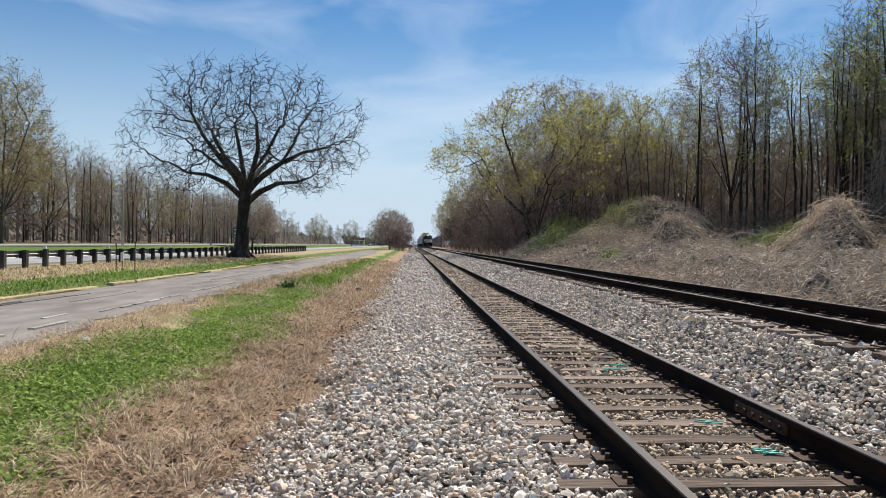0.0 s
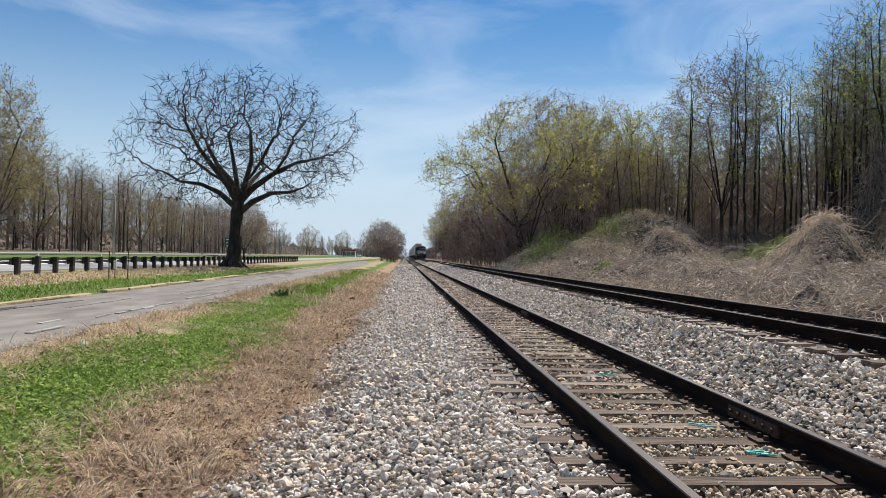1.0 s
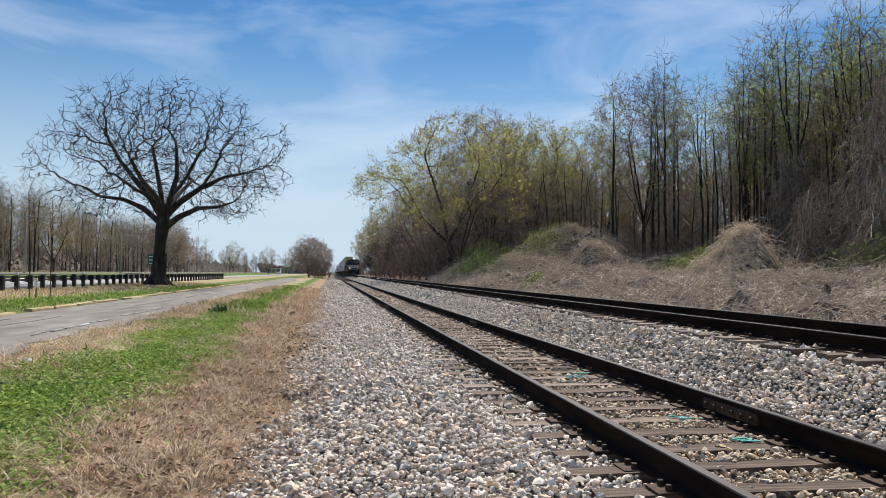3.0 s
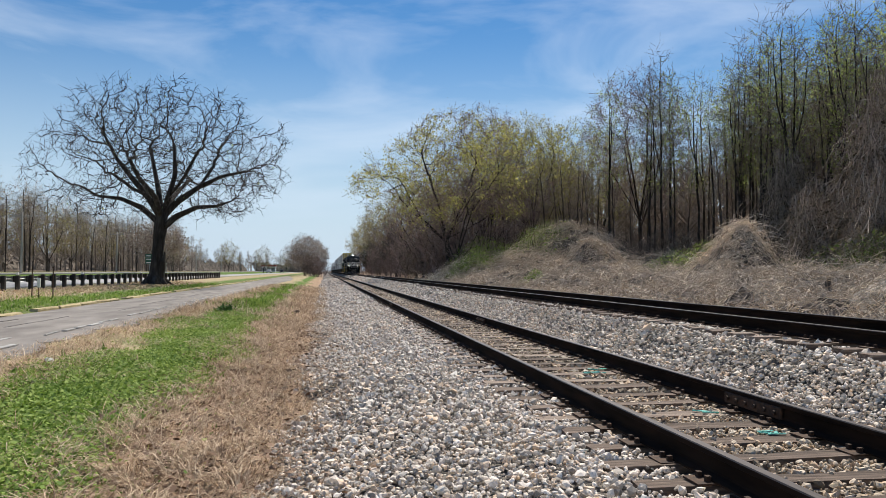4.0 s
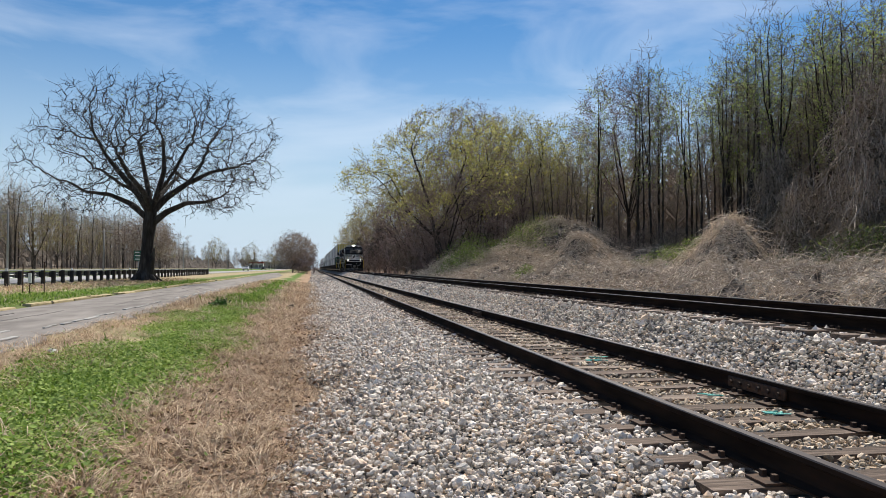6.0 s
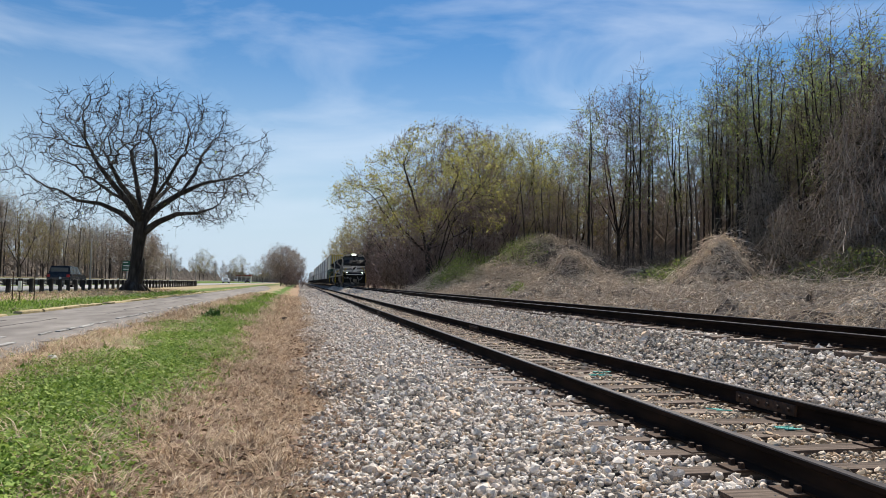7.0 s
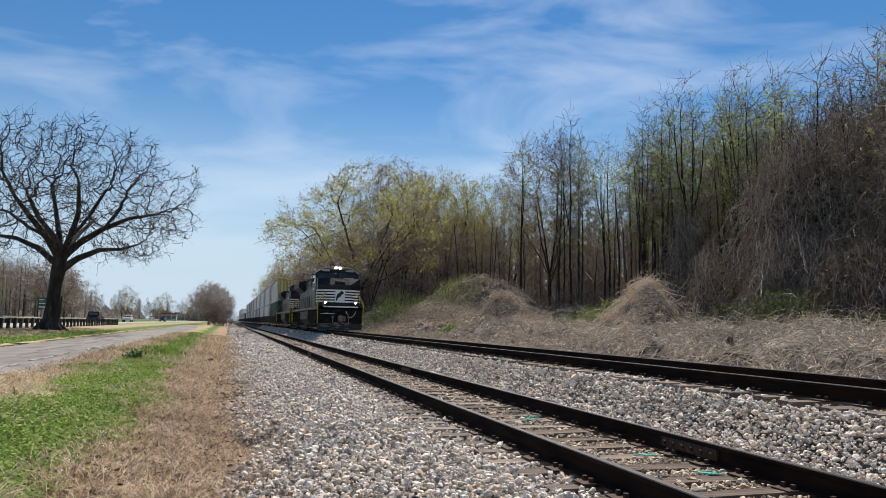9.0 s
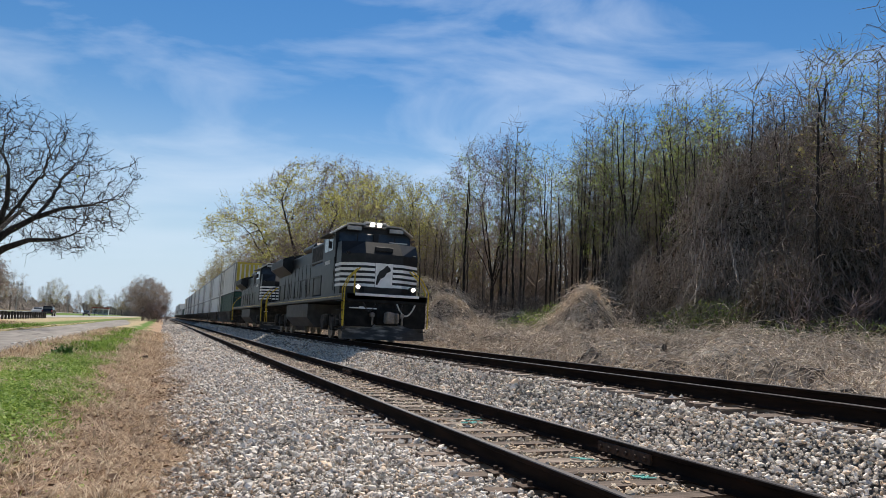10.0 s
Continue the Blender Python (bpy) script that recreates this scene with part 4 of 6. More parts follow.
place(spreading(5, [(9, 4.0), (13, 6.0), (18, 6.8), (22.5, 5.6), (25.8, 2.2)], 7.0, 8, (9500, 0.15, M_LEAFP, "purplish buds", -0.15), "dark many-limbed tree with purplish buds", M_TWIGR, M_BARK, 1700, gap=0.25, step=0.5, kill=0.85), [(35.5, 84, 0), (20, 104, 120)])
place(spreading(15, [(2.0, 3.5), (6, 6.0), (10, 5.8), (13, 2.5)], 2.5, 8, (1500, 0.15, M_LEAFP, "small purplish buds", -0.1), "low purplish-grey tree at the wood's edge", M_TWIGR, M_BARK, 800), [(11.8, 96, 0), (11.9, 82, 160), (16, 84.5, 310), (11.5, 108, 70), (12, 120, 40), (12, 150, 230), (24, 91, 130), (15.5, 92, 200), (12, 178, 300), (19.5, 89, 20)])
place(spreading(16, [(1.5, 4.5), (6, 6.5), (12, 7.0), (17, 5.8), (21.5, 2.2)], 4.0, 9, (9000, 0.17, M_LEAFT, "pale orange-tan buds", -0.12), "tall tree in pale orange-tan buds across the highway", M_TWIG, M_BARK2, 1500, gap=0.25), [(-50.0, 86, 60), (-56, 96, 150), (-54.5, 80, 250), (-62, 104, 20)])
place(spreading(17, [(0.8, 2.6), (4, 3.6), (8, 2.8), (12.5, 0.8)], 3.0, 9, (6500, 0.26, M_EVER, "dark evergreen needles", -0.5), "dark evergreen tree beside the distant track", M_TWIG, M_BARK, 700, gap=0.0), [(11.8, 232, 0), (12.6, 160, 90)])
place(spreading(6, [(0.8, 3.5), (4, 5.6), (8, 5.2), (11, 2.2)], 1.5, 10, (9000, 0.21, M_LEAFR, "reddish-brown buds", -0.5), "round reddish-brown bush tree in bud by the track", M_TWIGR, M_BARK2, 1200, gap=0.1), [(-8.6, 198, 0), (-33, 140, 90), (-7.2, 214, 200)])
place(spreading(18, [(7, 4.0), (11, 6.5), (16, 6.5), (20, 3.0)], 4.0, 7, (2600, 0.13, M_LEAFG, "pale green young leaves", 0.0), "open dark tree with heavy crooked limbs and pale leaves", M_TWIG, M_BARK, 1000), [(38.5, 33, 60), (45, 40, 200)])

# the wood itself
def wood_edge(y):
    return float(np.interp(y, [0, 20, 40, 55, 70, 80, 90, 110, 300], [29, 28, 35, 41, 38, 31, 18, 13, 12]))


def spots(count, y0, y1, deep, seed, mind=2.4):
    r = random.Random(seed)
    out = []
    tries = 0
    while len(out) < count and tries < count * 60:
        tries += 1
        y = r.uniform(y0, y1)
        x = wood_edge(y) + (r.random() ** 1.3) * deep
        if all((x - a) ** 2 + (y - b) ** 2 > mind ** 2 for a, b, _ in out):
            out.append((x, y, r.uniform(0, 360)))
    return out


place(poplar(21, 24.5, "woodland trees", M_LEAFG, 1300, 3.0), spots(22, 52, 82, 24, 1, 3.4))
place(poplar(22, 22.5, "woodland trees", M_LEAFG, 1100, 2.6), spots(22, 48, 80, 26, 2, 3.4))
place(poplar(23, 26.0, "woodland trees", M_LEAFG, 1100, 3.3), spots(10, 56, 76, 22, 6, 4.5))
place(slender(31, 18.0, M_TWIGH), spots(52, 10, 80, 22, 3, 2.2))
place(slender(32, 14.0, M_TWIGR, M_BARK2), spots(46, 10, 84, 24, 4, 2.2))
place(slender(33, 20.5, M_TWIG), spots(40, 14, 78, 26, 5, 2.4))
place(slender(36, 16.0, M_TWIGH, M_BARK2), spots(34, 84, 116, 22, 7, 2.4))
# the wood across the highway
LW = random.Random(9)
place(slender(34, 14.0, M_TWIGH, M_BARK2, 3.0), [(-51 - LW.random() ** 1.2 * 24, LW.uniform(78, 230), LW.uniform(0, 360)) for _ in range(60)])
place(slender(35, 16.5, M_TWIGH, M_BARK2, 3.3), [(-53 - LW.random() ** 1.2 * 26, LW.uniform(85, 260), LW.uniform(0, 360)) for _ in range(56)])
place(spreading(8, [(1.0, 3.0), (5, 4.8), (9, 4.6), (12.5, 1.8)], 2.5, 7, (2600, 0.17, M_LEAFT, "tan buds", -0.2), "low spreading tree in bud across the highway", M_TWIG, M_BARK2, 600), [(-57, 128, 0), (-55, 160, 60), (-54, 104, 200), (-53, 142, 20), (-56, 185, 140), (-50, 235, 100), (-40, 290, 30), (-30, 330, 200), (-48, 340, 300), (-24, 420, 0), (-60, 300, 20), (-70, 400, 90), (-16, 520, 40)])


# woods too far to tell apart
def far_woods(name, x0, x1, y0, y1, count, h, material, leafmat, seed, label, stout=1.0):
    r = random.Random(seed)
    segs, pts = [], []
    for _ in range(count):
        x, y = r.uniform(x0, x1), r.uniform(y0, y1)
        z = ground_z(x)
        hh = h * r.uniform(0.7, 1.1)
        segs.append((x, y, z - 0.3, 0.13 * stout, x + r.uniform(-0.5, 0.5), y, z + hh, 0.04 * stout))
        for k in range(34):
            u = r.uniform(0.10, 1.0)
            a = r.uniform(0, 6.28)
            ln = r.uniform(0.8, 2.8) * (1.3 - u)
            b = (x + math.cos(a) * ln, y + math.sin(a) * ln, z + hh * u + ln * 0.9)
            segs.append((x, y, z + hh * u, 0.045 * stout, *b, 0.025 * stout))
            for q in range(3):
                segs.append((*b, 0.025 * stout, b[0] + r.uniform(-0.8, 0.8), b[1] + r.uniform(-0.8, 0.8), b[2] + r.uniform(0.1, 1.0), 0.011 * stout))
            if r.random() < 0.35:
                pts.append((b[0] + r.uniform(-0.5, 0.5), b[1] + r.uniform(-0.5, 0.5), b[2] + r.uniform(0, 0.6)))
    w = tagged(new(name), label, "woods", kind="stuff")
    tagged(blades_of("far_trunks", segs, material, w), kind="stuff")
    tagged(leaves("far_buds", pts, 0.24, leafmat, w, seed=seed), kind="stuff")


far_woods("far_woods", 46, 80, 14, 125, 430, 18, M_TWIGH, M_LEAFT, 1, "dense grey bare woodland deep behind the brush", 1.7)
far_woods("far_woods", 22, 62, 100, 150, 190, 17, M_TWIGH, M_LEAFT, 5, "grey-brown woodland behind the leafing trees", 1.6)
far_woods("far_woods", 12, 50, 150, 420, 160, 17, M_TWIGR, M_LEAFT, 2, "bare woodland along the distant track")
far_woods("far_woods", -92, -54, 70, 330, 420, 14, M_TWIGH, M_LEAFT, 3, "bare woodland across the highway in haze-paled colour")
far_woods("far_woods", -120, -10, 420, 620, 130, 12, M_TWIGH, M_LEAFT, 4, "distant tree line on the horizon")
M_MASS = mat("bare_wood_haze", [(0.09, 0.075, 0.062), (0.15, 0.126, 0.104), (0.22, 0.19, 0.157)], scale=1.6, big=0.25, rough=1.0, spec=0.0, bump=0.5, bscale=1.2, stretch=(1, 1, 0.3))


# paler copy of M_MASS: the haze of distance is put into the colour
M_MASSH = mat("haze_pale_far_wood", [(0.13, 0.112, 0.095), (0.19, 0.165, 0.14), (0.25, 0.22, 0.185)], scale=1.6, big=0.25, rough=1.0, spec=0.0, bump=0.5, bscale=1.2, stretch=(1, 1, 0.3))


def wood_mass(path, h, depth, seed, label, material=None):
    """A ragged bank of undergrowth and twigs that closes the wood behind its trunks."""
    g = np.random.default_rng(seed)
    P = [Vector(p) for p in path]
    L = [0.0]
    for a, b in zip(P, P[1:]):
        L.append(L[-1] + (b - a).length)
    u = np.arange(0, L[-1], 0.5)
    bx_, by_ = np.interp(u, L, [p.x for p in P]), np.interp(u, L, [p.y for p in P])
    rows = 14
    V = np.zeros((rows, len(u), 3))
    top = h * (0.8 + 0.12 * np.sin(u * 0.21 + seed) + 0.07 * np.sin(u * 0.63) + 0.05 * np.sin(u * 1.9 + 1) + g.normal(size=len(u)) * 0.03)
    for k in range(rows):
        f = k / (rows - 1)
        V[k, :, 0] = bx_ + g.normal(size=len(u)) * 0.18 + math.copysign(1, bx_.mean()) * f * depth
        V[k, :, 1] = by_ + g.normal(size=len(u)) * 0.12
        V[k, :, 2] = np.interp(bx_, GROUND_X, GROUND_Z) - 0.4 + top * f ** 0.8
    n = len(u)
    i = (np.arange(rows - 1)[:, None] * n + np.arange(n - 1)[None]).ravel()
    me = fast_mesh("wood_mass", V.reshape(-1, 3), np.stack([i, i + 1, i + 1 + n, i + n], -1))
    tagged(link_mesh("wood_mass", me, material or M_MASS), label, "woods", kind="stuff")


wood_mass([(80, -40, 0), (82, 60, 0), (66, 110, 0), (40, 150, 0), (26, 190, 0), (22, 420, 0)], 10.0, 6.0, 3, "grey-brown depth of the bare wood")
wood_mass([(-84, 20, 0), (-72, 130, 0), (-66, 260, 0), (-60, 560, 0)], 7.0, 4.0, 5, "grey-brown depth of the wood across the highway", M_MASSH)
wood_mass([(-60, 620, 0), (-5, 640, 0)], 9.0, 4.0, 6, "distant tree line in haze-paled colour", M_MASSH)
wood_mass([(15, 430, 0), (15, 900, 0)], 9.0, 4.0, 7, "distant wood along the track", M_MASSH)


# vine-hung trees
def vine_tree(x, y, h, width, seed, lean=0.0):
    r = random.Random(seed)
    t = thing("vine_covered_tree", x, y, ground_z(x), "tall tree smothered in dark hanging vines" if h > 10 else "low tree buried under dark tangled vines", "tree", "vine-covered trees")
    prof = [(h * 0.22, width * 0.8), (h * 0.5, width), (h * 0.8, width * 0.85), (h, width * 0.3)]
    g = Growth(seed, limb_paths(seed, h * 0.3, prof, 6, lean * 0.2, 0.5), crown_cloud(seed, 700, prof, (lean * h * 0.5, 0), 0.5, 0.3), 0.6, 0.95, 0.3, 0.12, 0.013, 2.15)
    tubes("trunk", g.segments(0.10, 9), 7, M_BARK, t)
    tubes("crown", g.segments(0.035, 0.10), 4, M_BARK, t)
    blades_of("twig_haze", np.concatenate([g.segments(0, 0.035), g.twigs(0.03, 2, 0.9, 0.012, 0.0)]), M_TWIGR, t, "fine reddish twigs")
    segs, pts = [], []
    hubs = [Vector(p) for p in g.P if p[2] > 2.5 and p[2] < h * 0.86]
    for _ in range(1100 if h > 10 else 600):
        p = r.choice(hubs) + Vector((r.gauss(0, 0.3), r.gauss(0, 0.3), r.gauss(0, 0.3)))
        d = Vector((r.gauss(0, 0.2), r.gauss(0, 0.2), -1))
        for k in range(r.randint(3, 9)):
            q = p + d * r.uniform(0.5, 1.0)
            if q.z < 0:
                break
            segs.append((*p, 0.018, *q, 0.013))
            if r.random() < 0.6:
                s = q + Vector((r.gauss(0, 0.4), r.gauss(0, 0.4), r.gauss(-0.1, 0.3)))
                segs.append((*q, 0.012, *s, 0.008))
            for _ in range(2):
                pts.append(tuple(q + Vector((r.gauss(0, 0.28), r.gauss(0, 0.28), r.gauss(0, 0.3)))))
            d = (d + Vector((r.gauss(0, 0.25), r.gauss(0, 0.25), 0))).normalized()
            p = q
    blades_of("hanging_growth", segs, M_TWIGH if seed % 2 else M_TWIG, t, "hanging dry vines")
    leaves("vine_leaves", pts, 0.13, M_IVY, t, "dark withered vine leaves", seed)


vine_tree(33.2, 41.5, 16.5, 2.9, 51, 0.12)
vine_tree(35.6, 38.8, 18.5, 2.9, 53, 0.15)
vine_tree(37.0, 42.5, 20.5, 3.2, 52, 0.25)
vine_tree(40.5, 41, 22.5, 3.6, 54, 0.15)
vine_tree(34.0, 31.5, 13.0, 2.4, 58)
vine_tree(37, 33.0, 12.5, 2.8, 55)
vine_tree(30.2, 37.5, 8.0, 2.5, 61)
vine_tree(29.0, 31.0, 6.5, 2.5, 62)
vine_tree(32.0, 46.0, 8.0, 2.2, 63)
vine_tree(38.5, 59, 13.0, 1.6, 57)


# ---- brush ----
MOUNDS = [(20.7, 62, 3.2, 2.5), (21.8, 40.5, 3.1, 1.9), (16.5, 50, 1.2, 3.0), (25, 50, 0.9, 3.0), (14, 35, 0.7, 2.4), (13.5, 26, 0.7, 2.2), (11.5, 16.5, 0.9, 1.6), (15, 19, 0.6, 2.2), (17.5, 27, 0.5, 2.5), (12.5, 60, 0.9, 3.0), (16, 70, 2.0, 4.0), (11, 44, 0.5, 2.5), (24, 30, 0.7, 3.0), (20, 21, 0.5, 2.5), (30, 66, 1.6, 4.0), (36, 58, 1.5, 3.5), (13, 78, 1.8, 3.0), (21.5, 77, 4.6, 4.5), (25.5, 73, 3.0, 3.5)]


def brush_z(X, Y):
    Z = np.interp(X, GROUND_X, GROUND_Z)
    for x, y, h, r in MOUNDS:
        Z = Z + h * np.exp(-((X - x) ** 2 + (Y - y) ** 2) / (r * r * 1.3))
    low = np.clip((X - 8.2) / 1.5, 0, 1)
    return Z + low * (0.26 * (1 + np.sin(X * 1.9 + Y * 0.7) * np.sin(Y * 1.3 - X * 0.6)) + 0.40 * np.maximum(0, np.sin(X * 0.8 - Y * 0.35 + 1) * np.sin(Y * 0.55 + X * 0.3)))


def brush():
    t = tagged(new("dry_brush"), "tangled dry vines and brambles heaped in mounds", "brush", kind="stuff")
    xs, ys = np.arange(7.9, 36.1, 0.4), np.arange(4, 92, 0.5)
    X, Y = np.meshgrid(xs, ys)
    Z = brush_z(X, Y) - 0.22 + 0.16 * np.random.default_rng(3).normal(size=X.shape)
    Z[:, 0] -= 0.4
    nx = len(xs)
    i = (np.arange(len(ys) - 1)[:, None] * nx + np.arange(nx - 1)[None]).ravel()
    me = fast_mesh("brush_bed", np.stack([X, Y, Z], -1).reshape(-1, 3), np.stack([i, i + 1, i + 1 + nx, i + nx], -1))
    tagged(link_mesh("brush_bed", me, mat("brush_litter", [(0.035, 0.027, 0.021), (0.12, 0.096, 0.075), (0.28, 0.23, 0.185)], scale=5, rough=0.95, bump=0.08, bscale=8), t), kind="stuff")
    g = np.random.default_rng(8)
    # bundles of arching canes that share a heading
    C, K = 2800, 14
    cy = 7.5 + 82 * g.random(C) ** 1.45
    cx = 8.0 + (np.where(cy > 74, 16, np.where(cy > 40, 24, 19))) * g.random(C) ** 1.2
    k = 0
    for mx_, my_, mh_, mr_ in MOUNDS[:2] + MOUNDS[10:11] + MOUNDS[-4:]:
        cx[k:k + 110] = mx_ + g.normal(size=110) * mr_ * 0.75
        cy[k:k + 110] = my_ + g.normal(size=110) * mr_ * 0.75
        k += 110
    N = C * K
    head = np.repeat(g.uniform(0, 2 * np.pi, C), K) + g.normal(size=N) * 0.55
    x, y = np.repeat(cx, K) + g.normal(size=N) * 0.30, np.repeat(cy, K) + g.normal(size=N) * 0.30
    x = np.maximum(x, 8.0)
    rad = np.clip(0.0042 + 0.00018 * y, 0.006, 0.018) * g.uniform(0.6, 1.4, N)
    p = np.stack([x, y, brush_z(x, y) + g.uniform(-0.08, 0.10, N)], -1)
    d = np.stack([np.cos(head), np.sin(head), np.repeat(g.uniform(0.1, 1.3, C), K) + g.normal(size=N) * 0.25], -1)
    d /= np.linalg.norm(d, axis=1, keepdims=True)
    segs = []
    step = (np.repeat(g.uniform(0.13, 0.32, C), K) * g.uniform(0.7, 1.2, N))[:, None]
    for k in range(6):
        q = p + d * step
        floor = brush_z(q[:, 0], q[:, 1])
        q[:, 2] = np.maximum(q[:, 2], floor - 0.03)
        q[:, 0] = np.maximum(q[:, 0], 7.6)
        segs.append(np.concatenate([p, rad[:, None], q, rad[:, None] * 0.92], 1))
        d = d + g.normal(size=(N, 3)) * 0.27 + np.array([0, 0, -0.38])
        d /= np.linalg.norm(d, axis=1, keepdims=True)
        p, rad = q, rad * 0.92
    blades_of("growth", np.concatenate(segs), M_VINE, t, "pale dry stems")
    # dead upright stalks
    M = 1500
    y = g.uniform(9, 85, M)
    x = 8.3 + 18 * g.random(M) ** 1.1
    z = brush_z(x, y)
    h = g.uniform(0.25, 0.9, M)
    s = np.stack([x, y, z - 0.1, np.full(M, 0.009), x + g.normal(size=M) * 0.18, y + g.normal(size=M) * 0.18, z + h, np.full(M, 0.005)], -1)
    tagged(tubes("stalks", s, 3, M_VINE, t), kind="stuff")


brush()


def green_patch(cx, cy, rx, ry, h, n, seed, leafmat, label):
    g = np.random.default_rng(seed)
    a = g.normal(size=(n, 2)) * 0.5
    x, y = cx + a[:, 0] * rx, cy + a[:, 1] * ry
    z = brush_z(x, y) + h * g.random(n) * np.exp(-(a ** 2).sum(1))
    t = thing("leafy_shrub", cx, cy, float(brush_z(np.array(cx), np.array(cy))) - 0.1, label, "shrub", "green shrubs")
    P = np.stack([x - cx, y - cy, z - t.location.z], -1)
    leaves("foliage", P, 0.10, leafmat, t, seed=seed)
    k = n // 12
    s = np.concatenate([P[:k] * np.array([0.4, 0.4, 0.0]), np.full((k, 1), 0.014), P[:k], np.full((k, 1), 0.006)], 1)
    tubes("growth", s, 3, M_TWIG, t)


# darker version of the shrub leaves below, with the trees' shade in the colour
M_SHADE = mat("shade_darkened_leaves", [(0.045, 0.065, 0.02), (0.09, 0.12, 0.035), (0.16, 0.19, 0.06)], scale=0.6, rough=0.8, island=0.7, thin=0.4)
M_SHRUB = mat("dull_green_shrub_leaves", [(0.11, 0.16, 0.035), (0.21, 0.29, 0.065), (0.33, 0.39, 0.11)], scale=0.6, rough=0.8, island=0.7, thin=0.4)
green_patch(13.5, 76, 4.0, 4.0, 2.8, 4200, 1, M_SHRUB, "fresh green shrub at the wood's edge")
green_patch(27, 56, 5.0, 3.0, 2.0, 3200, 2, M_SHRUB, "low green shrubs between the brush mounds")
green_patch(10.6, 46.6, 0.9, 0.9, 1.0, 800, 3, M_SHRUB, "small fresh green bush in the dry brush")
green_patch(27, 34, 5.0, 4.0, 2.6, 5200, 4, M_SHADE, "low green undergrowth darkened for shade below the vine-hung trees")
green_patch(26, 25, 4.0, 4.0, 1.4, 2400, 5, M_SHADE, "low green undergrowth at the wood's edge, darkened for shade")
green_patch(19, 74, 3.5, 3.5, 2.2, 2400, 6, M_SHRUB, "olive shrub in bud among the brush")
green_patch(11.4, 71, 2.4, 3.0, 2.4, 2600, 8, M_SHRUB, "bright green shrub beside the track")
green_patch(24.5, 49, 2.6, 2.6, 1.9, 2200, 9, M_SHRUB, "bright green shrub between vine mounds")
green_patch(33, 47, 4.5, 3.0, 2.0, 2600, 7, M_SHADE, "green undergrowth beneath the trees, darkened for shade")


# understorey thicket under the trackside trees
def thicket(cx, cy, rx, ry, h, n, seed, material, label):
    r = random.Random(seed)
    segs = []
    z0 = ground_z(cx)
    for _ in range(n):
        x, y = r.gauss(0, rx * 0.5), r.gauss(0, ry * 0.5)
        p = Vector((x, y, 0))
        d = Vector((r.gauss(0, 0.25), r.gauss(0, 0.25), 1)).normalized()
        ln = h * r.uniform(0.5, 1.1) / 5
        for k in range(5):
            q = p + d * ln
            segs.append((*p, 0.03 - 0.004 * k, *q, 0.026 - 0.004 * k))
            for _ in range(6):
                e = (d + Vector((r.gauss(0, 0.7), r.gauss(0, 0.7), r.gauss(0, 0.4)))).normalized()
                m_ = q + e * r.uniform(0.4, 1.2)
                segs.append((*q, 0.022, *m_, 0.014))
                f = (e + Vector((r.gauss(0, 0.6), r.gauss(0, 0.6), r.gauss(0, 0.5)))).normalized()
                segs.append((*m_, 0.018, *(m_ + f * r.uniform(0.3, 0.8)), 0.007))
            d = (d + Vector((r.gauss(0, 0.18), r.gauss(0, 0.18), -0.04))).normalized()
            p = q
    t = thing("thicket", cx, cy, z0 - 0.1, label, "shrub", "bare thickets")
    blades_of("growth", segs, material, t)


for i, (x, y, rx, ry, h, n, m_) in enumerate(((13, 92, 5, 9, 7, 85, M_TWIGR), (12, 112, 4, 12, 7, 85, M_TWIG), (11.5, 140, 3, 16, 8, 80, M_TWIGR), (11.5, 180, 3, 22, 8, 80, M_TWIG), (24, 84, 9, 6, 5, 85, M_TWIGR), (34, 72, 9, 6, 4.5, 80, M_TWIG), (11.5, 240, 4, 40, 8, 80, M_TWIGR), (38, 58, 8, 8, 4, 100, M_TWIG), (36, 25, 8, 6, 3.5, 100, M_TWIGR), (-5.5, 196, 3, 12, 5, 80, M_TWIGR))):
    thicket(x, y, rx, ry, h, n, 60 + i, m_, "bare grey-brown thicket of saplings at the wood's edge")

M_STUMP = mat("weathered_stump", [(0.06, 0.05, 0.04), (0.14, 0.12, 0.10)], scale=6, rough=0.95, stretch=(1, 1, 0.2))
stump = thing("wooden_stub_post", 13.2, 21.5, float(brush_z(np.array(13.2), np.array(21.5))) - 0.35, "short weathered wooden post stub in the brush", "post")
bm = bmesh.new()
add_cyl(bm, (0, 0, -0.2), (0.02, 0, 0.72), 0.11, 9, 0.095)
part("post", bm, M_STUMP, stump)


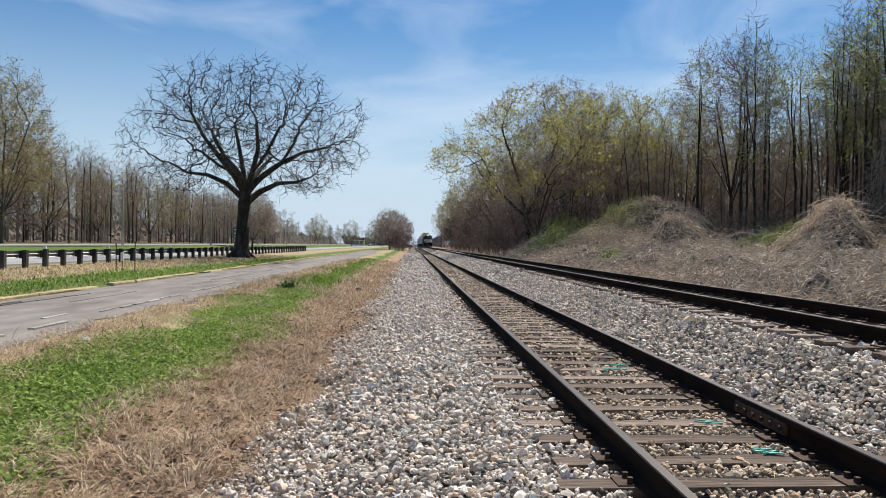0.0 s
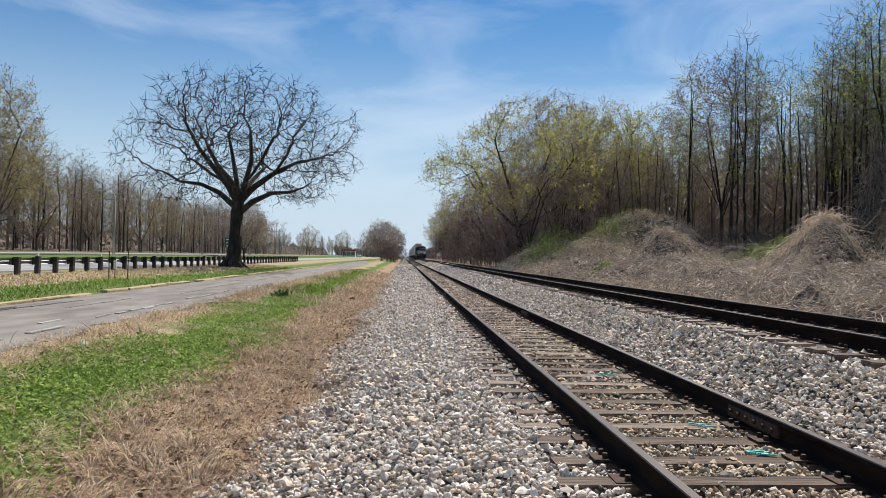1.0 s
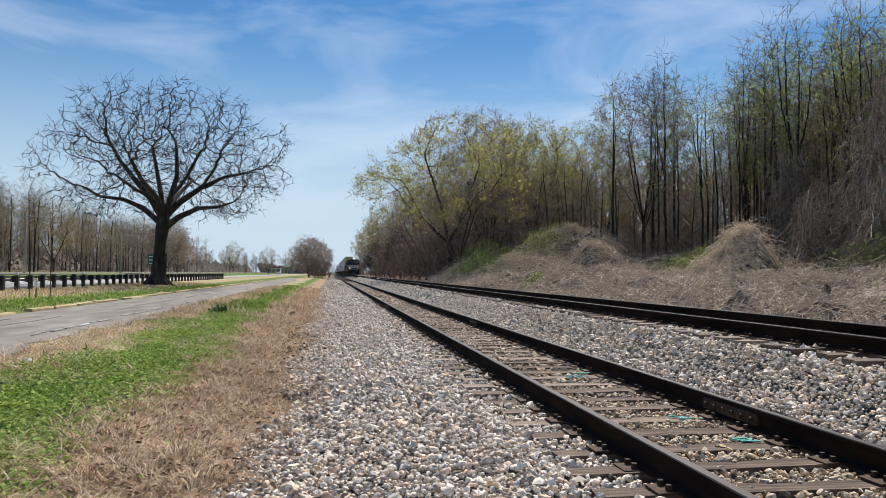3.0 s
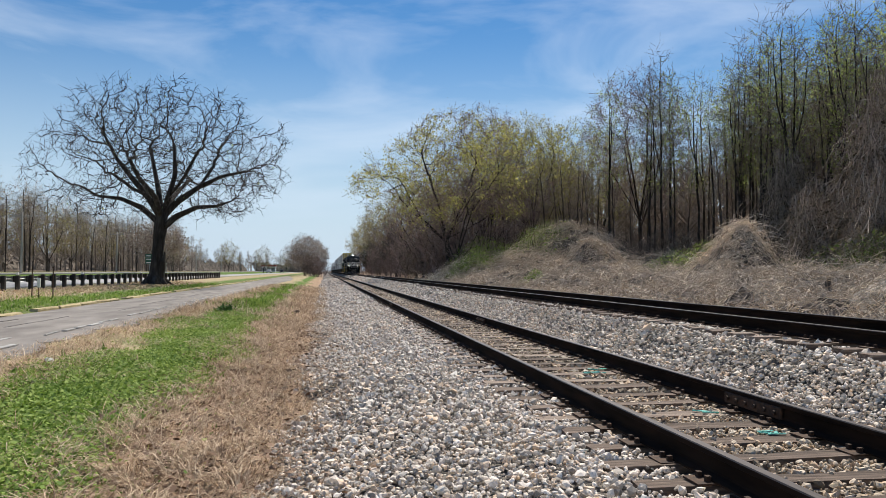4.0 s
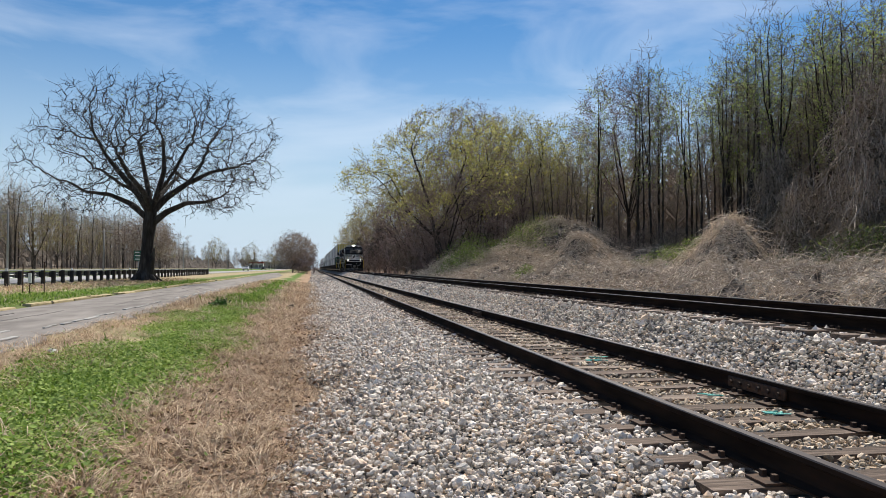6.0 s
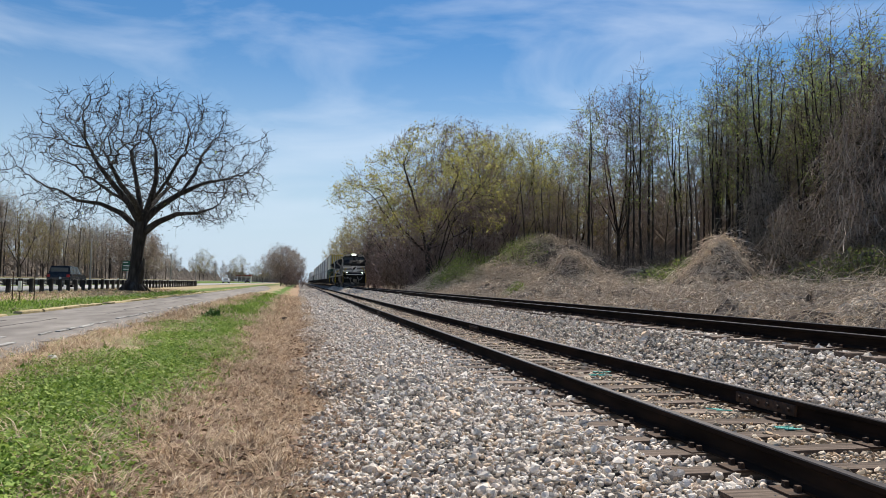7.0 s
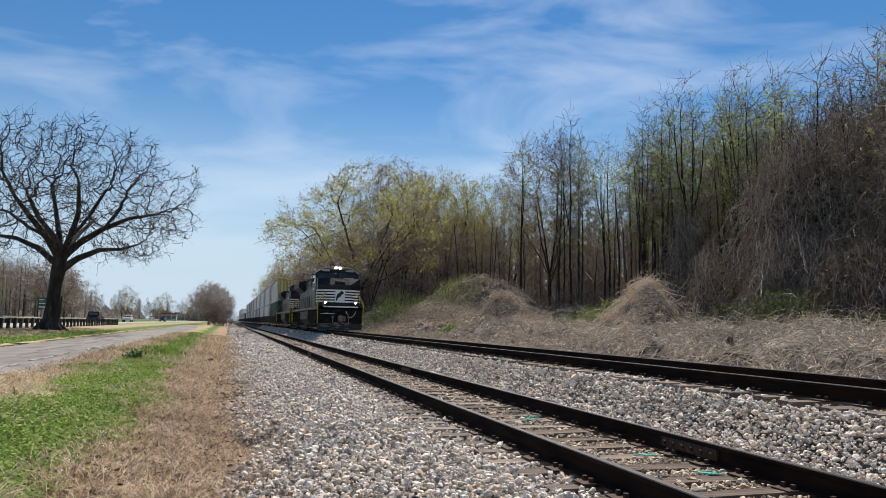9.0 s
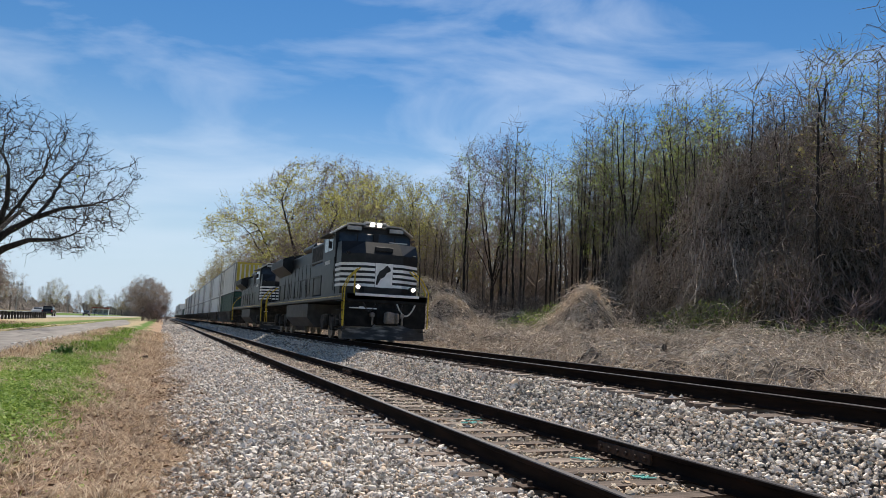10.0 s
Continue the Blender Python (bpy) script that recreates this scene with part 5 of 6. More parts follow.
# ---- grass and straw ----
def blades(name, n, x0, x1, y0, y1, h, w, lean, material, seed, label, keep=None, power=1.4):
    g = np.random.default_rng(seed)
    y = y0 + (y1 - y0) * g.random(n) ** power
    x = g.uniform(x0, x1, n)
    if keep is not None:
        k = g.random(n) < keep(x, y)
        x, y = x[k], y[k]
    n = len(x)
    z = np.maximum(ground_shape(x, y), np.where(x > -4.3, bed_z(x) - edge_drop(x, y) - 0.03, -9)) - 0.01
    a = g.uniform(0, 2 * np.pi, n)
    hh = h * g.lognormal(0, 0.3, n)
    side = np.stack([np.cos(a), np.sin(a), np.zeros(n)], -1) * (w * (1 + y / 25))[:, None]
    b = g.uniform(0, 2 * np.pi, n)
    ln = lean * g.uniform(0.3, 1.4, n)
    tip = np.stack([np.cos(b) * ln * hh, np.sin(b) * ln * hh, hh / np.sqrt(1 + ln ** 2) * 1.0], -1)
    p = np.stack([x, y, z], -1)
    mid = p + tip * np.array([0.35, 0.35, 0.62])
    V = np.stack([p - side, p + side, mid + side * 0.8, mid - side * 0.8, p + tip + side * 0.15, p + tip - side * 0.15], 1).reshape(-1, 3)
    F = (np.array([[0, 1, 2, 3], [3, 2, 4, 5]])[None] + (np.arange(n) * 6)[:, None, None]).reshape(-1, 4)
    return tagged(link_mesh(name, fast_mesh(name, V, F), material), label, "grass", kind="stuff")


def patchy(x, y):
    return 0.5 + 0.5 * np.sin(x * 1.3 + np.sin(y * 0.5) * 2) * np.sin(y * 0.75 + x * 0.9)


def band(x, a, b, soft):
    return np.clip((x - a) / soft + 0.5, 0, 1) * np.clip((b - x) / soft + 0.5, 0, 1)


def green_keep(x, y):
    w = 0.4 * np.sin(y * 0.55) + 0.25 * np.sin(y * 1.4 + 1)
    inner = np.interp(y, [4, 9, 15, 30, 70], [-5.15, -4.75, -5.0, -5.3, -6.4])
    return band(x, -6.95 + w, inner + w * 0.5, 0.5) * (0.25 + 0.75 * (patchy(x, y) > 0.22)) + 0.02


def straw_keep(x, y):
    w = 0.35 * np.sin(y * 0.7)
    return np.maximum(band(x, -5.2 + w, -3.35 + 0.3 * np.sin(y * 0.83), 0.9), np.maximum(0.85 * band(x, -8.1, -6.7 + w, 0.5), 0.22 * (patchy(x, y) < 0.3)))


blades("green_weeds", 26000, -8.2, -4.2, 4.5, 30, 0.075, 0.0075, 0.8, M_GRASS, 1, "low bright green weeds on the verge", green_keep)
blades("green_weeds", 26000, -8.2, -4.4, 28, 75, 0.12, 0.012, 0.7, M_GRASS, 2, "green weeds further along the verge", green_keep, 1.2)
blades("dry_grass", 62000, -8.3, -2.9, 4.5, 26, 0.13, 0.0032, 1.8, M_STRAW, 3, "matted dry straw-coloured grass beside the ballast", straw_keep)
blades("dry_grass", 22000, -8.3, -3.1, 24, 70, 0.20, 0.006, 1.3, M_STRAW, 4, "dry grass strip further along the ballast", straw_keep, 1.2)
blades("verge_grass", 18000, -18.6, -12.4, 18, 70, 0.09, 0.010, 0.7, M_GRASS, 5, "short green grass between kerb and guardrail", lambda x, y: 0.9 * band(x, np.where(y < 34, -15.4, -13.8) + 0.5 * np.sin(y * 0.3), -12.4, 0.8) + 0.12, 1.2)
blades("verge_straw", 20000, -19.2, -12.6, 20, 75, 0.10, 0.007, 1.0, M_STRAW, 6, "dry tan grass below the guardrail", lambda x, y: 0.9 * band(x, -19.5, -15.0, 1.2) + 0.1, 1.2)
blades("leaf_litter_grass", 9000, 6.4, 9.0, 8, 60, 0.16, 0.005, 1.4, M_STRAW, 7, "dry grass at the foot of the ballast", None, 1.3)
def straw_clumps(n, seed):
    g = np.random.default_rng(seed)
    V, F, k = [], [], 0
    for _ in range(n):
        cy = 4.8 + 24 * g.random() ** 1.4
        cx = g.uniform(-5.1, -3.7) if g.random() < 0.75 else g.uniform(-8.1, -5.0)
        z = float(ground_shape(np.array(cx), np.array(cy)))
        m = 46
        lean_to = g.uniform(0, 2 * np.pi)
        for _ in range(m):
            p = np.array([cx, cy, z - 0.02]) + np.append(g.normal(size=2) * 0.05, 0)
            a = lean_to + g.normal() * 0.7
            ln = g.uniform(0.10, 0.28)
            tip = p + np.array([np.cos(a) * ln, np.sin(a) * ln, ln * g.uniform(0.05, 0.75)])
            mid = p * 0.5 + tip * 0.5 + np.array([0, 0, ln * 0.22])
            w = np.array([-np.sin(a), np.cos(a), 0]) * 0.0036
            V += [p - w, p + w, mid + w, mid - w, tip + w * 0.3, tip - w * 0.3]
            F += [(k, k + 1, k + 2, k + 3), (k + 3, k + 2, k + 4, k + 5)]
            k += 6
    tagged(link_mesh("straw_clumps", fast_mesh("straw_clumps", np.array(V), np.array(F)), M_STRAW), "bent tufts of dry straw along the ballast foot", "grass", kind="stuff")


straw_clumps(420, 6)
# broad weed leaves
g8 = np.random.default_rng(12)
yy = 4.6 + 22 * g8.random(110000) ** 1.5
xx = g8.uniform(-8.0, -4.3, 110000)
kk = g8.random(110000) < green_keep(xx, yy)
xx, yy = xx[kk], yy[kk]
tagged(leaves("weed_leaves", np.stack([xx, yy, ground_shape(xx, yy) + g8.uniform(0.01, 0.085, len(xx))], -1), 0.036, M_GRASS, None, "", 4, 1.2), "small broad-leaved green weeds on the verge", "weeds", kind="stuff")

# brown leaf litter in the dry strip
M_LITTER = mat("brown_leaf_litter", [(0.09, 0.055, 0.035), (0.20, 0.125, 0.08), (0.33, 0.22, 0.15)], scale=1, rough=0.9, island=0.8)
yl = 4.6 + 26 * g8.random(9000) ** 1.5
xl = g8.normal(size=9000) * 0.55 - 4.35
xl = np.clip(xl, -6.2, -3.0)
zl = np.maximum(ground_shape(xl, yl), np.where(xl > -4.2, bed_z(xl), -9)) + g8.uniform(0.02, 0.06, 9000)
tagged(leaves("leaf_litter", np.stack([xl, yl, zl], -1), 0.05, M_LITTER, None, "", 21, 2.0), "dead brown leaves along the foot of the ballast", "leaves", kind="stuff")

# a white stone, a dark tuft and driftwood on the verge
for nm, x, y, s, cols, lab, cat in (("pale_stone", -7.25, 11.5, 0.09, [(0.5, 0.5, 0.48), (0.65, 0.64, 0.62)], "pale rounded stone lying in dry grass", "stone"), ("brown_clod", -4.25, 27.3, 0.18, [(0.05, 0.035, 0.025), (0.10, 0.075, 0.05)], "dark brown clod of earth beside the ballast", "clod")):
    bm = bmesh.new()
    bmesh.ops.create_icosphere(bm, subdivisions=2, radius=s)
    for v in bm.verts:
        v.co *= 0.8 + 0.4 * noise.noise(v.co * 9)
        v.co.z *= 0.7
    ob = part(nm, bm, mat(nm + "_surface", cols, scale=12, rough=0.95, bump=0.01))
    ob.location = (x, y, float(ground_shape(np.array(x), np.array(y))) + s * 0.4)
    tagged(ob, lab, cat)
tuft = thing("weed_tuft", -6.55, 25.2, float(ground_shape(np.array(-6.55), np.array(25.2))), "dark green leafy weed tuft on the verge", "weed")
tp = g8.normal(size=(260, 3)) * np.array([0.13, 0.13, 0.06]) + np.array([0, 0, 0.10])
tp[:, 2] = np.abs(tp[:, 2])
leaves("foliage", tp, 0.09, mat("dark_weed_leaves", [(0.06, 0.12, 0.025), (0.11, 0.20, 0.05)], scale=2, rough=0.8, island=0.6), tuft, seed=8)
tubes("growth", [(0, 0, -0.05, 0.012, q[0], q[1], q[2], 0.005) for q in tp[:30]], 3, M_TWIG, tuft)

shop = thing("roadside_shop", -37.0, 455, ground_z(-37.0), "small white roadside building with a red canopy far off", "building")
part("wall", boxes((-4.2, 0, -0.5, 4.2, 6, 3.4)), M_WHITE, shop)
part("canopy", boxes((-4.5, -2, 3.4, 4.5, 6, 4.0)), mat("red_canopy", [(0.30, 0.03, 0.02), (0.38, 0.05, 0.035)], scale=1, rough=0.6), shop, "red canopy")
for x in (-2.7, 0, 2.7):
    part("window", boxes((x - 1.1, -0.06, 0.6, x + 1.1, -0.003, 2.6)), M_GALV, shop)
for x in (-4, 4):
    part("canopy_post", boxes((x - 0.15, -1.8, -0.3, x + 0.15, -1.5, 3.4)), M_GALV, shop)


# ---- the train ----
M_BLACK = mat("black_engine_paint", [(0.005, 0.005, 0.0055), (0.010, 0.010, 0.0105), (0.022, 0.021, 0.020)], scale=2.5, rough=0.42, spec=0.25, bump=0.001)
M_PILOT = mat("oily_black_pilot", [(0.004, 0.004, 0.004), (0.010, 0.010, 0.009), (0.022, 0.02, 0.018)], scale=4, rough=0.7, spec=0.15)
M_GRIME = mat("grimy_running_gear", [(0.012, 0.011, 0.010), (0.03, 0.026, 0.022), (0.06, 0.05, 0.042)], scale=5, rough=0.85)
M_TANK = mat("dusty_tank_and_lit_rail_grey", [(0.035, 0.034, 0.033), (0.075, 0.073, 0.07)], scale=3, rough=0.6)
M_STRIPE = mat("dulled_white_paint", [(0.68, 0.67, 0.64), (0.82, 0.81, 0.78)], scale=4, rough=0.5)
M_YEL = mat("yellow_rail_paint", [(0.50, 0.34, 0.02), (0.66, 0.47, 0.04)], scale=6, rough=0.5)
# pale grey puts the sunlit look of the cab roof into its colour
M_ROOF = mat("sunlit_roof_grey", [(0.36, 0.35, 0.32), (0.50, 0.48, 0.44)], scale=4, rough=0.6)
# base colour lightened to include some of the horizon's reflection
M_GLASS = mat("dark_window_glass", [(0.03, 0.034, 0.036), (0.05, 0.055, 0.058)], rough=0.10, spec=0.45, big=0)
M_LAMP = mat("lit_headlamp", [(1, 0.95, 0.85), (1, 0.95, 0.85)], rough=0.3, big=0, emit=(1.0, 0.92, 0.78, 20.0))
M_LAMPDIM = mat("lit_ditch_lamp", [(1, 0.95, 0.85), (1, 0.95, 0.85)], rough=0.3, big=0, emit=(1.0, 0.93, 0.8, 6.0))
M_HOSE = mat("pale_air_hose", [(0.42, 0.41, 0.38), (0.55, 0.54, 0.5)], rough=0.7)
M_STEEL = mat("bare_wheel_steel", [(0.14, 0.115, 0.09), (0.28, 0.25, 0.22)], scale=9, rough=0.55, metal=0.5)


def wheel_mesh(r):
    bm = bmesh.new()
    add_cyl(bm, (-0.065, 0, 0), (0.065, 0, 0), r, 20)
    add_cyl(bm, (0.055, 0, 0), (0.08, 0, 0), r * 0.55, 14)
    add_cyl(bm, (-0.12, 0, 0), (0.12, 0, 0), 0.14, 10)
    me = bpy.data.meshes.new("wheel")
    bm.to_mesh(me)
    bm.free()
    me.materials.append(M_STEEL)
    return me


WHEEL = wheel_mesh(0.51)
WHEEL_SMALL = wheel_mesh(0.44)


def bogie(parent, yc, axles, spacing, me, r):
    half = spacing * (axles - 1) / 2
    for s in (-1, 1):
        prof = [(yc - half - 0.55, 0.62), (yc - half - 0.4, 0.95), (yc - half + 0.5, 1.02), (yc, 0.86), (yc + half - 0.5, 1.02), (yc + half + 0.4, 0.95), (yc + half + 0.55, 0.62), (yc + half + 0.1, 0.42), (yc + half - 0.5, 0.62), (yc, 0.45), (yc - half + 0.5, 0.62), (yc - half - 0.1, 0.42)]
        bm = bmesh.new()
        add_side_prism(bm, prof, s * 0.98, s * 1.16)
        for i in range(axles):
            y = yc - half + i * spacing
            add_box(bm, s * 1.07 - 0.12, y - 0.19, 0.34, s * 1.07 + 0.12, y + 0.19, 0.72, bevel=0.02)
            if i:
                for dy in (-0.14, 0.14):
                    add_cyl(bm, (s * 1.2, y - spacing / 2 + dy, 0.55), (s * 1.2, y - spacing / 2 + dy, 0.95), 0.09, 8)
        part("bogie_frame", bm, M_GRIME, parent, "grimy cast bogie frame")
    for i in range(axles):
        for s in (-1, 1):
            w = new("wheel", me)
            w.parent = parent
            w.matrix_basis = pose(s * 0.7525, yc - half + i * spacing, r)


def handrail(parent, pts, r=0.02, material=None, name="handrail", label=""):
    bm = bmesh.new()
    for a, b in zip(pts, pts[1:]):
        add_cyl(bm, a, b, r, 6)
    return part(name, bm, material or M_BLACK, parent, label)


def locomotive(lead):
    t = thing("locomotive", XF, 0, 0.68, "black diesel freight locomotive with white nose stripes and lit headlights" if lead else "black second diesel locomotive coupled behind the first", "locomotive", "engines")
    L = 22.3
    # deck and sills
    part("deck", boxes((-1.55, 0.75, 1.50, 1.55, L - 0.75, 1.72), bevel=0.02), M_BLACK, t)
    for s in (-1, 1):
        part("sill_stripe", boxes((s * 1.556 - 0.006, 1.5, 1.60, s * 1.556 + 0.006, L - 1.5, 1.64)), M_CURB, t, "thin dusty sill edge")
    # wide nose
    bm = bmesh.new()
    out = [(-1.50, 2.75), (-1.50, 1.95), (-0.72, 1.35), (0.72, 1.35), (1.50, 1.95), (1.50, 2.75)]
    top = [(-1.47, 2.75), (-1.47, 2.15), (-0.66, 1.78), (0.66, 1.78), (1.47, 2.15), (1.47, 2.75)]
    va = [bm.verts.new((x, y, 1.72)) for x, y in out]
    vm = [bm.verts.new((x, y, 3.38)) for x, y in out]
    vb = [bm.verts.new((x, y, 3.90)) for x, y in top]
    for A, B in ((va, vm), (vm, vb)):
        for i in range(5):
            bm.faces.new((A[i], A[i + 1], B[i + 1], B[i]))
    bm.faces.new(vb)
    bm.faces.new(va[::-1])
    bmesh.ops.recalc_face_normals(bm, faces=bm.faces[:])
    part("nose", bm, M_BLACK, t, "wide black nose hood")
    # stripes follow the nose's faces
    def on_nose(x):
        return 1.35 if abs(x) <= 0.72 else 1.35 + (abs(x) - 0.72) / 0.78 * 0.60
    for k in range(5):
        z0 = 2.04 + k * 0.212
        for xs_ in ((-1.50, -0.72, -0.34), (0.34, 0.72, 1.50)):
            bm = bmesh.new()
            lo_ = [bm.verts.new((x, on_nose(x) - 0.008, z0)) for x in xs_]
            hi_ = [bm.verts.new((x, on_nose(x) - 0.008, z0 + 0.115)) for x in xs_]
            for i in range(2):
                bm.faces.new((lo_[i], lo_[i + 1], hi_[i + 1], hi_[i]))
            r = bmesh.ops.extrude_face_region(bm, geom=bm.faces[:])
            for v in [q for q in r["geom"] if isinstance(q, bmesh.types.BMVert)]:
                v.co.y += 0.012
            part("nose_stripe", bm, M_STRIPE, t, "white painted nose stripe")
        for s in (-1, 1):
            part("side_stripe", boxes((s * 1.502 - 0.004, 1.96, z0, s * 1.502 + 0.004, 2.75 + 0.2, z0 + 0.115)), M_STRIPE, t)
    # emblem: a plain pale shield with a dark slanted shape
    bm = bmesh.new()
    add_side_prism(bm, [(1.335, 2.03), (1.347, 2.03), (1.347, 3.01), (1.335, 3.01)], -0.33, 0.33)
    part("emblem", bm, M_STRIPE, t, "plain pale emblem panel")
    bm = bmesh.new()
    add_prism(bm, [(-0.30, 2.14), (-0.24, 2.12), (-0.12, 2.38), (0.02, 2.46), (0.10, 2.62), (0.26, 2.72), (0.22, 2.84), (0.10, 2.94), (-0.02, 2.80), (-0.18, 2.68), (-0.26, 2.48)], 1.322, 1.333)
    part("emblem_mark", bm, M_BLACK, t, "plain dark emblem shape")
    # nose door and grab irons
    part("nose_headlight_box", boxes((-0.34, 1.40, 3.50, 0.34, 1.62, 3.68), bevel=0.02), M_BLACK, t)
    part("nose_grab", boxes((0.25, 1.66, 3.90, 0.95, 1.70, 3.94)), M_STRIPE, t)
    # cab
    bm = bmesh.new()
    add_prism(bm, [(-1.52, 1.72), (1.52, 1.72), (1.52, 4.36), (1.02, 4.72), (-1.02, 4.72), (-1.52, 4.36)], 2.76, 5.2)
    for v in bm.verts:
        if v.co.y < 3 and v.co.z > 4:
            v.co.y += 0.28
    part("cab", bm, M_BLACK, t, "black driver's cab")
    bm = bmesh.new()
    add_prism(bm, [(-1.56, 4.37), (-1.04, 4.735), (1.04, 4.735), (1.56, 4.37), (1.56, 4.43), (1.05, 4.80), (-1.05, 4.80), (-1.56, 4.43)], 2.80, 5.25)
    part("cab_roof", bm, M_ROOF, t, "cab roof with its sunlit top painted pale grey")
    # windscreen panes slope with the cab's front
    for s in (-1, 1):
        bm = bmesh.new()
        vs = [bm.verts.new(c) for c in ((s * 0.10, 2.755, 3.93), (s * 1.44, 2.755, 3.93), (s * 1.42, 2.96, 4.34), (s * 1.2, 3.0, 4.42), (s * 0.10, 3.0, 4.42))]
        bm.faces.new(vs)
        r = bmesh.ops.extrude_face_region(bm, geom=bm.faces[:])
        for v in [g for g in r["geom"] if isinstance(g, bmesh.types.BMVert)]:
            v.co.y -= 0.04
        bmesh.ops.recalc_face_normals(bm, faces=bm.faces[:])
        part("windscreen", bm, M_GLASS, t, "dark cab windscreen")
        for y0, y1 in ((3.35, 4.05), (4.15, 4.85)):
            part("side_window", boxes((s * 1.525 - 0.008, y0, 3.62, s * 1.525 + 0.008, y1, 4.22)), M_GLASS, t)
        part("mirror", boxes((s * 1.66 - 0.10, 3.1, 3.65, s * 1.66 + 0.04, 3.14, 3.95)), M_BLACK, t)
        part("sunshade", boxes((s * 1.53, 3.2, 4.27, s * 1.78, 4.9, 4.30)), M_BLACK, t)
        part("cab_door", boxes((s * 1.525 - 0.012, 2.5 + 0.5, 1.9, s * 1.525 + 0.012, 3.25, 3.3)), M_BLACK, t)
        part("cab_number", boxes((s * 1.53 - 0.006, 3.75, 3.05, s * 1.53 + 0.006, 4.65, 3.22)), M_ROOF, t, "plain pale number bar")
    part("headlight_box", boxes((-0.44, 2.80, 4.66, 0.44, 3.10, 4.90), bevel=0.03), M_ROOF, t)
    for s in (-1, 1):
        bm = bmesh.new()
        add_cyl(bm, (s * 0.14, 2.81, 4.78), (s * 0.14, 2.775, 4.78), 0.085, 14)
        part("headlight", bm, M_LAMP if lead else M_GLASS, t, "bright round headlight" if lead else "")
        part("number_board", boxes((s * 0.85 - 0.28, 2.78, 4.50, s * 0.85 + 0.28, 2.90, 4.66)), M_ROOF, t)
        bm = bmesh.new()
        add_cyl(bm, (s * 1.05, 1.00, 1.99), (s * 1.05, 0.955, 1.99), 0.075, 14)
        part("ditch_light", bm, M_LAMPDIM if lead else M_GLASS, t, "round ditch light")
        bm = bmesh.new()
        add_cyl(bm, (s * 1.05, 1.01, 1.99), (s * 1.05, 1.22, 1.99), 0.12, 14)
        add_box(bm, s * 1.05 - 0.05, 1.05, 1.7, s * 1.05 + 0.05, 1.2, 1.92)
        part("ditch_light_housing", bm, M_BLACK, t)
    bm = bmesh.new()
    add_box(bm, -0.75, 3.3, 4.78, 0.75, 4.6, 4.90, bevel=0.03)
    add_cyl(bm, (-0.3, 4.9, 4.7), (-0.3, 4.9, 4.92), 0.12, 10)
    part("roof_box", bm, M_BLACK, t)
    bm = bmesh.new()
    for k in range(3):
        add_cyl(bm, (0.5 + k * 0.12, 4.85, 4.84), (0.5 + k * 0.12, 4.55, 4.86), 0.05, 8, 0.09)
    part("horn", bm, M_STEEL, t)
    # front platform, pilot, plough, coupler
    part("front_beam", boxes((-1.5, 0.75, 1.40, 1.5, 1.0, 1.72), bevel=0.02), M_PILOT, t)
    part("platform_edge", boxes((-1.2, 0.70, 1.64, 1.2, 1.05, 1.735), bevel=0.01), M_STRIPE, t, "pale platform edge strip")
    part("pilot_plate", boxes((-1.5, 0.80, 0.55, 1.5, 0.95, 1.40)), M_PILOT, t)
    bm = bmesh.new()
    va = [bm.verts.new(c) for c in ((-1.55, 0.95, 0.10), (0, 0.30, 0.10), (1.55, 0.95, 0.10), (1.50, 1.05, 0.72), (0, 0.72, 0.72), (-1.50, 1.05, 0.72))]
    bm.faces.new((va[0], va[1], va[4], va[5]))
    bm.faces.new((va[1], va[2], va[3], va[4]))
    r = bmesh.ops.extrude_face_region(bm, geom=bm.faces[:])
    for v in [g for g in r["geom"] if isinstance(g, bmesh.types.BMVert)]:
        v.co.y += 0.06
    bmesh.ops.recalc_face_normals(bm, faces=bm.faces[:])
    part("plough", bm, mat("worn_plough", [(0.03, 0.028, 0.026), (0.05, 0.047, 0.044), (0.30, 0.285, 0.26)], scale=4, rough=0.6, stretch=(0.5, 0.5, 2)), t, "scuffed steel snow plough")
    bm = bmesh.new()
    add_box(bm, -0.14, 0.05, 0.75, 0.14, 0.85, 1.02, bevel=0.03)
    add_box(bm, -0.26, -0.12, 0.68, 0.06, 0.25, 1.08, bevel=0.05)
    add_box(bm, 0.10, -0.05, 0.70, 0.24, 0.30, 1.06, bevel=0.04)
    add_cyl(bm, (-0.17, -0.1, 0.70), (-0.17, -0.1, 1.10), 0.09, 8)
    part("coupler", bm, M_STEEL, t, "steel knuckle coupler")
    for x0, sag, x1 in ((0.35, 0.42, 1.05), (-0.9, 0.3, -0.45), (0.3, 0.55, 0.55)):
        pts = [(x0 + (x1 - x0) * u, 0.68, 1.40 - sag * 4 * u * (1 - u)) for u in np.linspace(0, 1, 8)]
        handrail(t, pts, 0.028, M_HOSE if sag == 0.42 else M_BLACK, "air_hose", "pale looped air hose" if sag == 0.42 else "")
    part("windscreen_frame", boxes((-0.10, 2.70, 3.90, 0.10, 2.76, 4.40)), M_BLACK, t)
    for s in (-1, 1):
        bm = bmesh.new()
        add_cyl(bm, (s * 0.55, 0.80, 0.98), (s * 0.55, 0.58, 0.98), 0.085, 10)
        add_cyl(bm, (s * 0.55, 0.62, 0.98), (s * 0.55, 0.62, 0.62), 0.035, 8)
        part("glad_hand", bm, M_STEEL, t, "steel brake hose coupling")
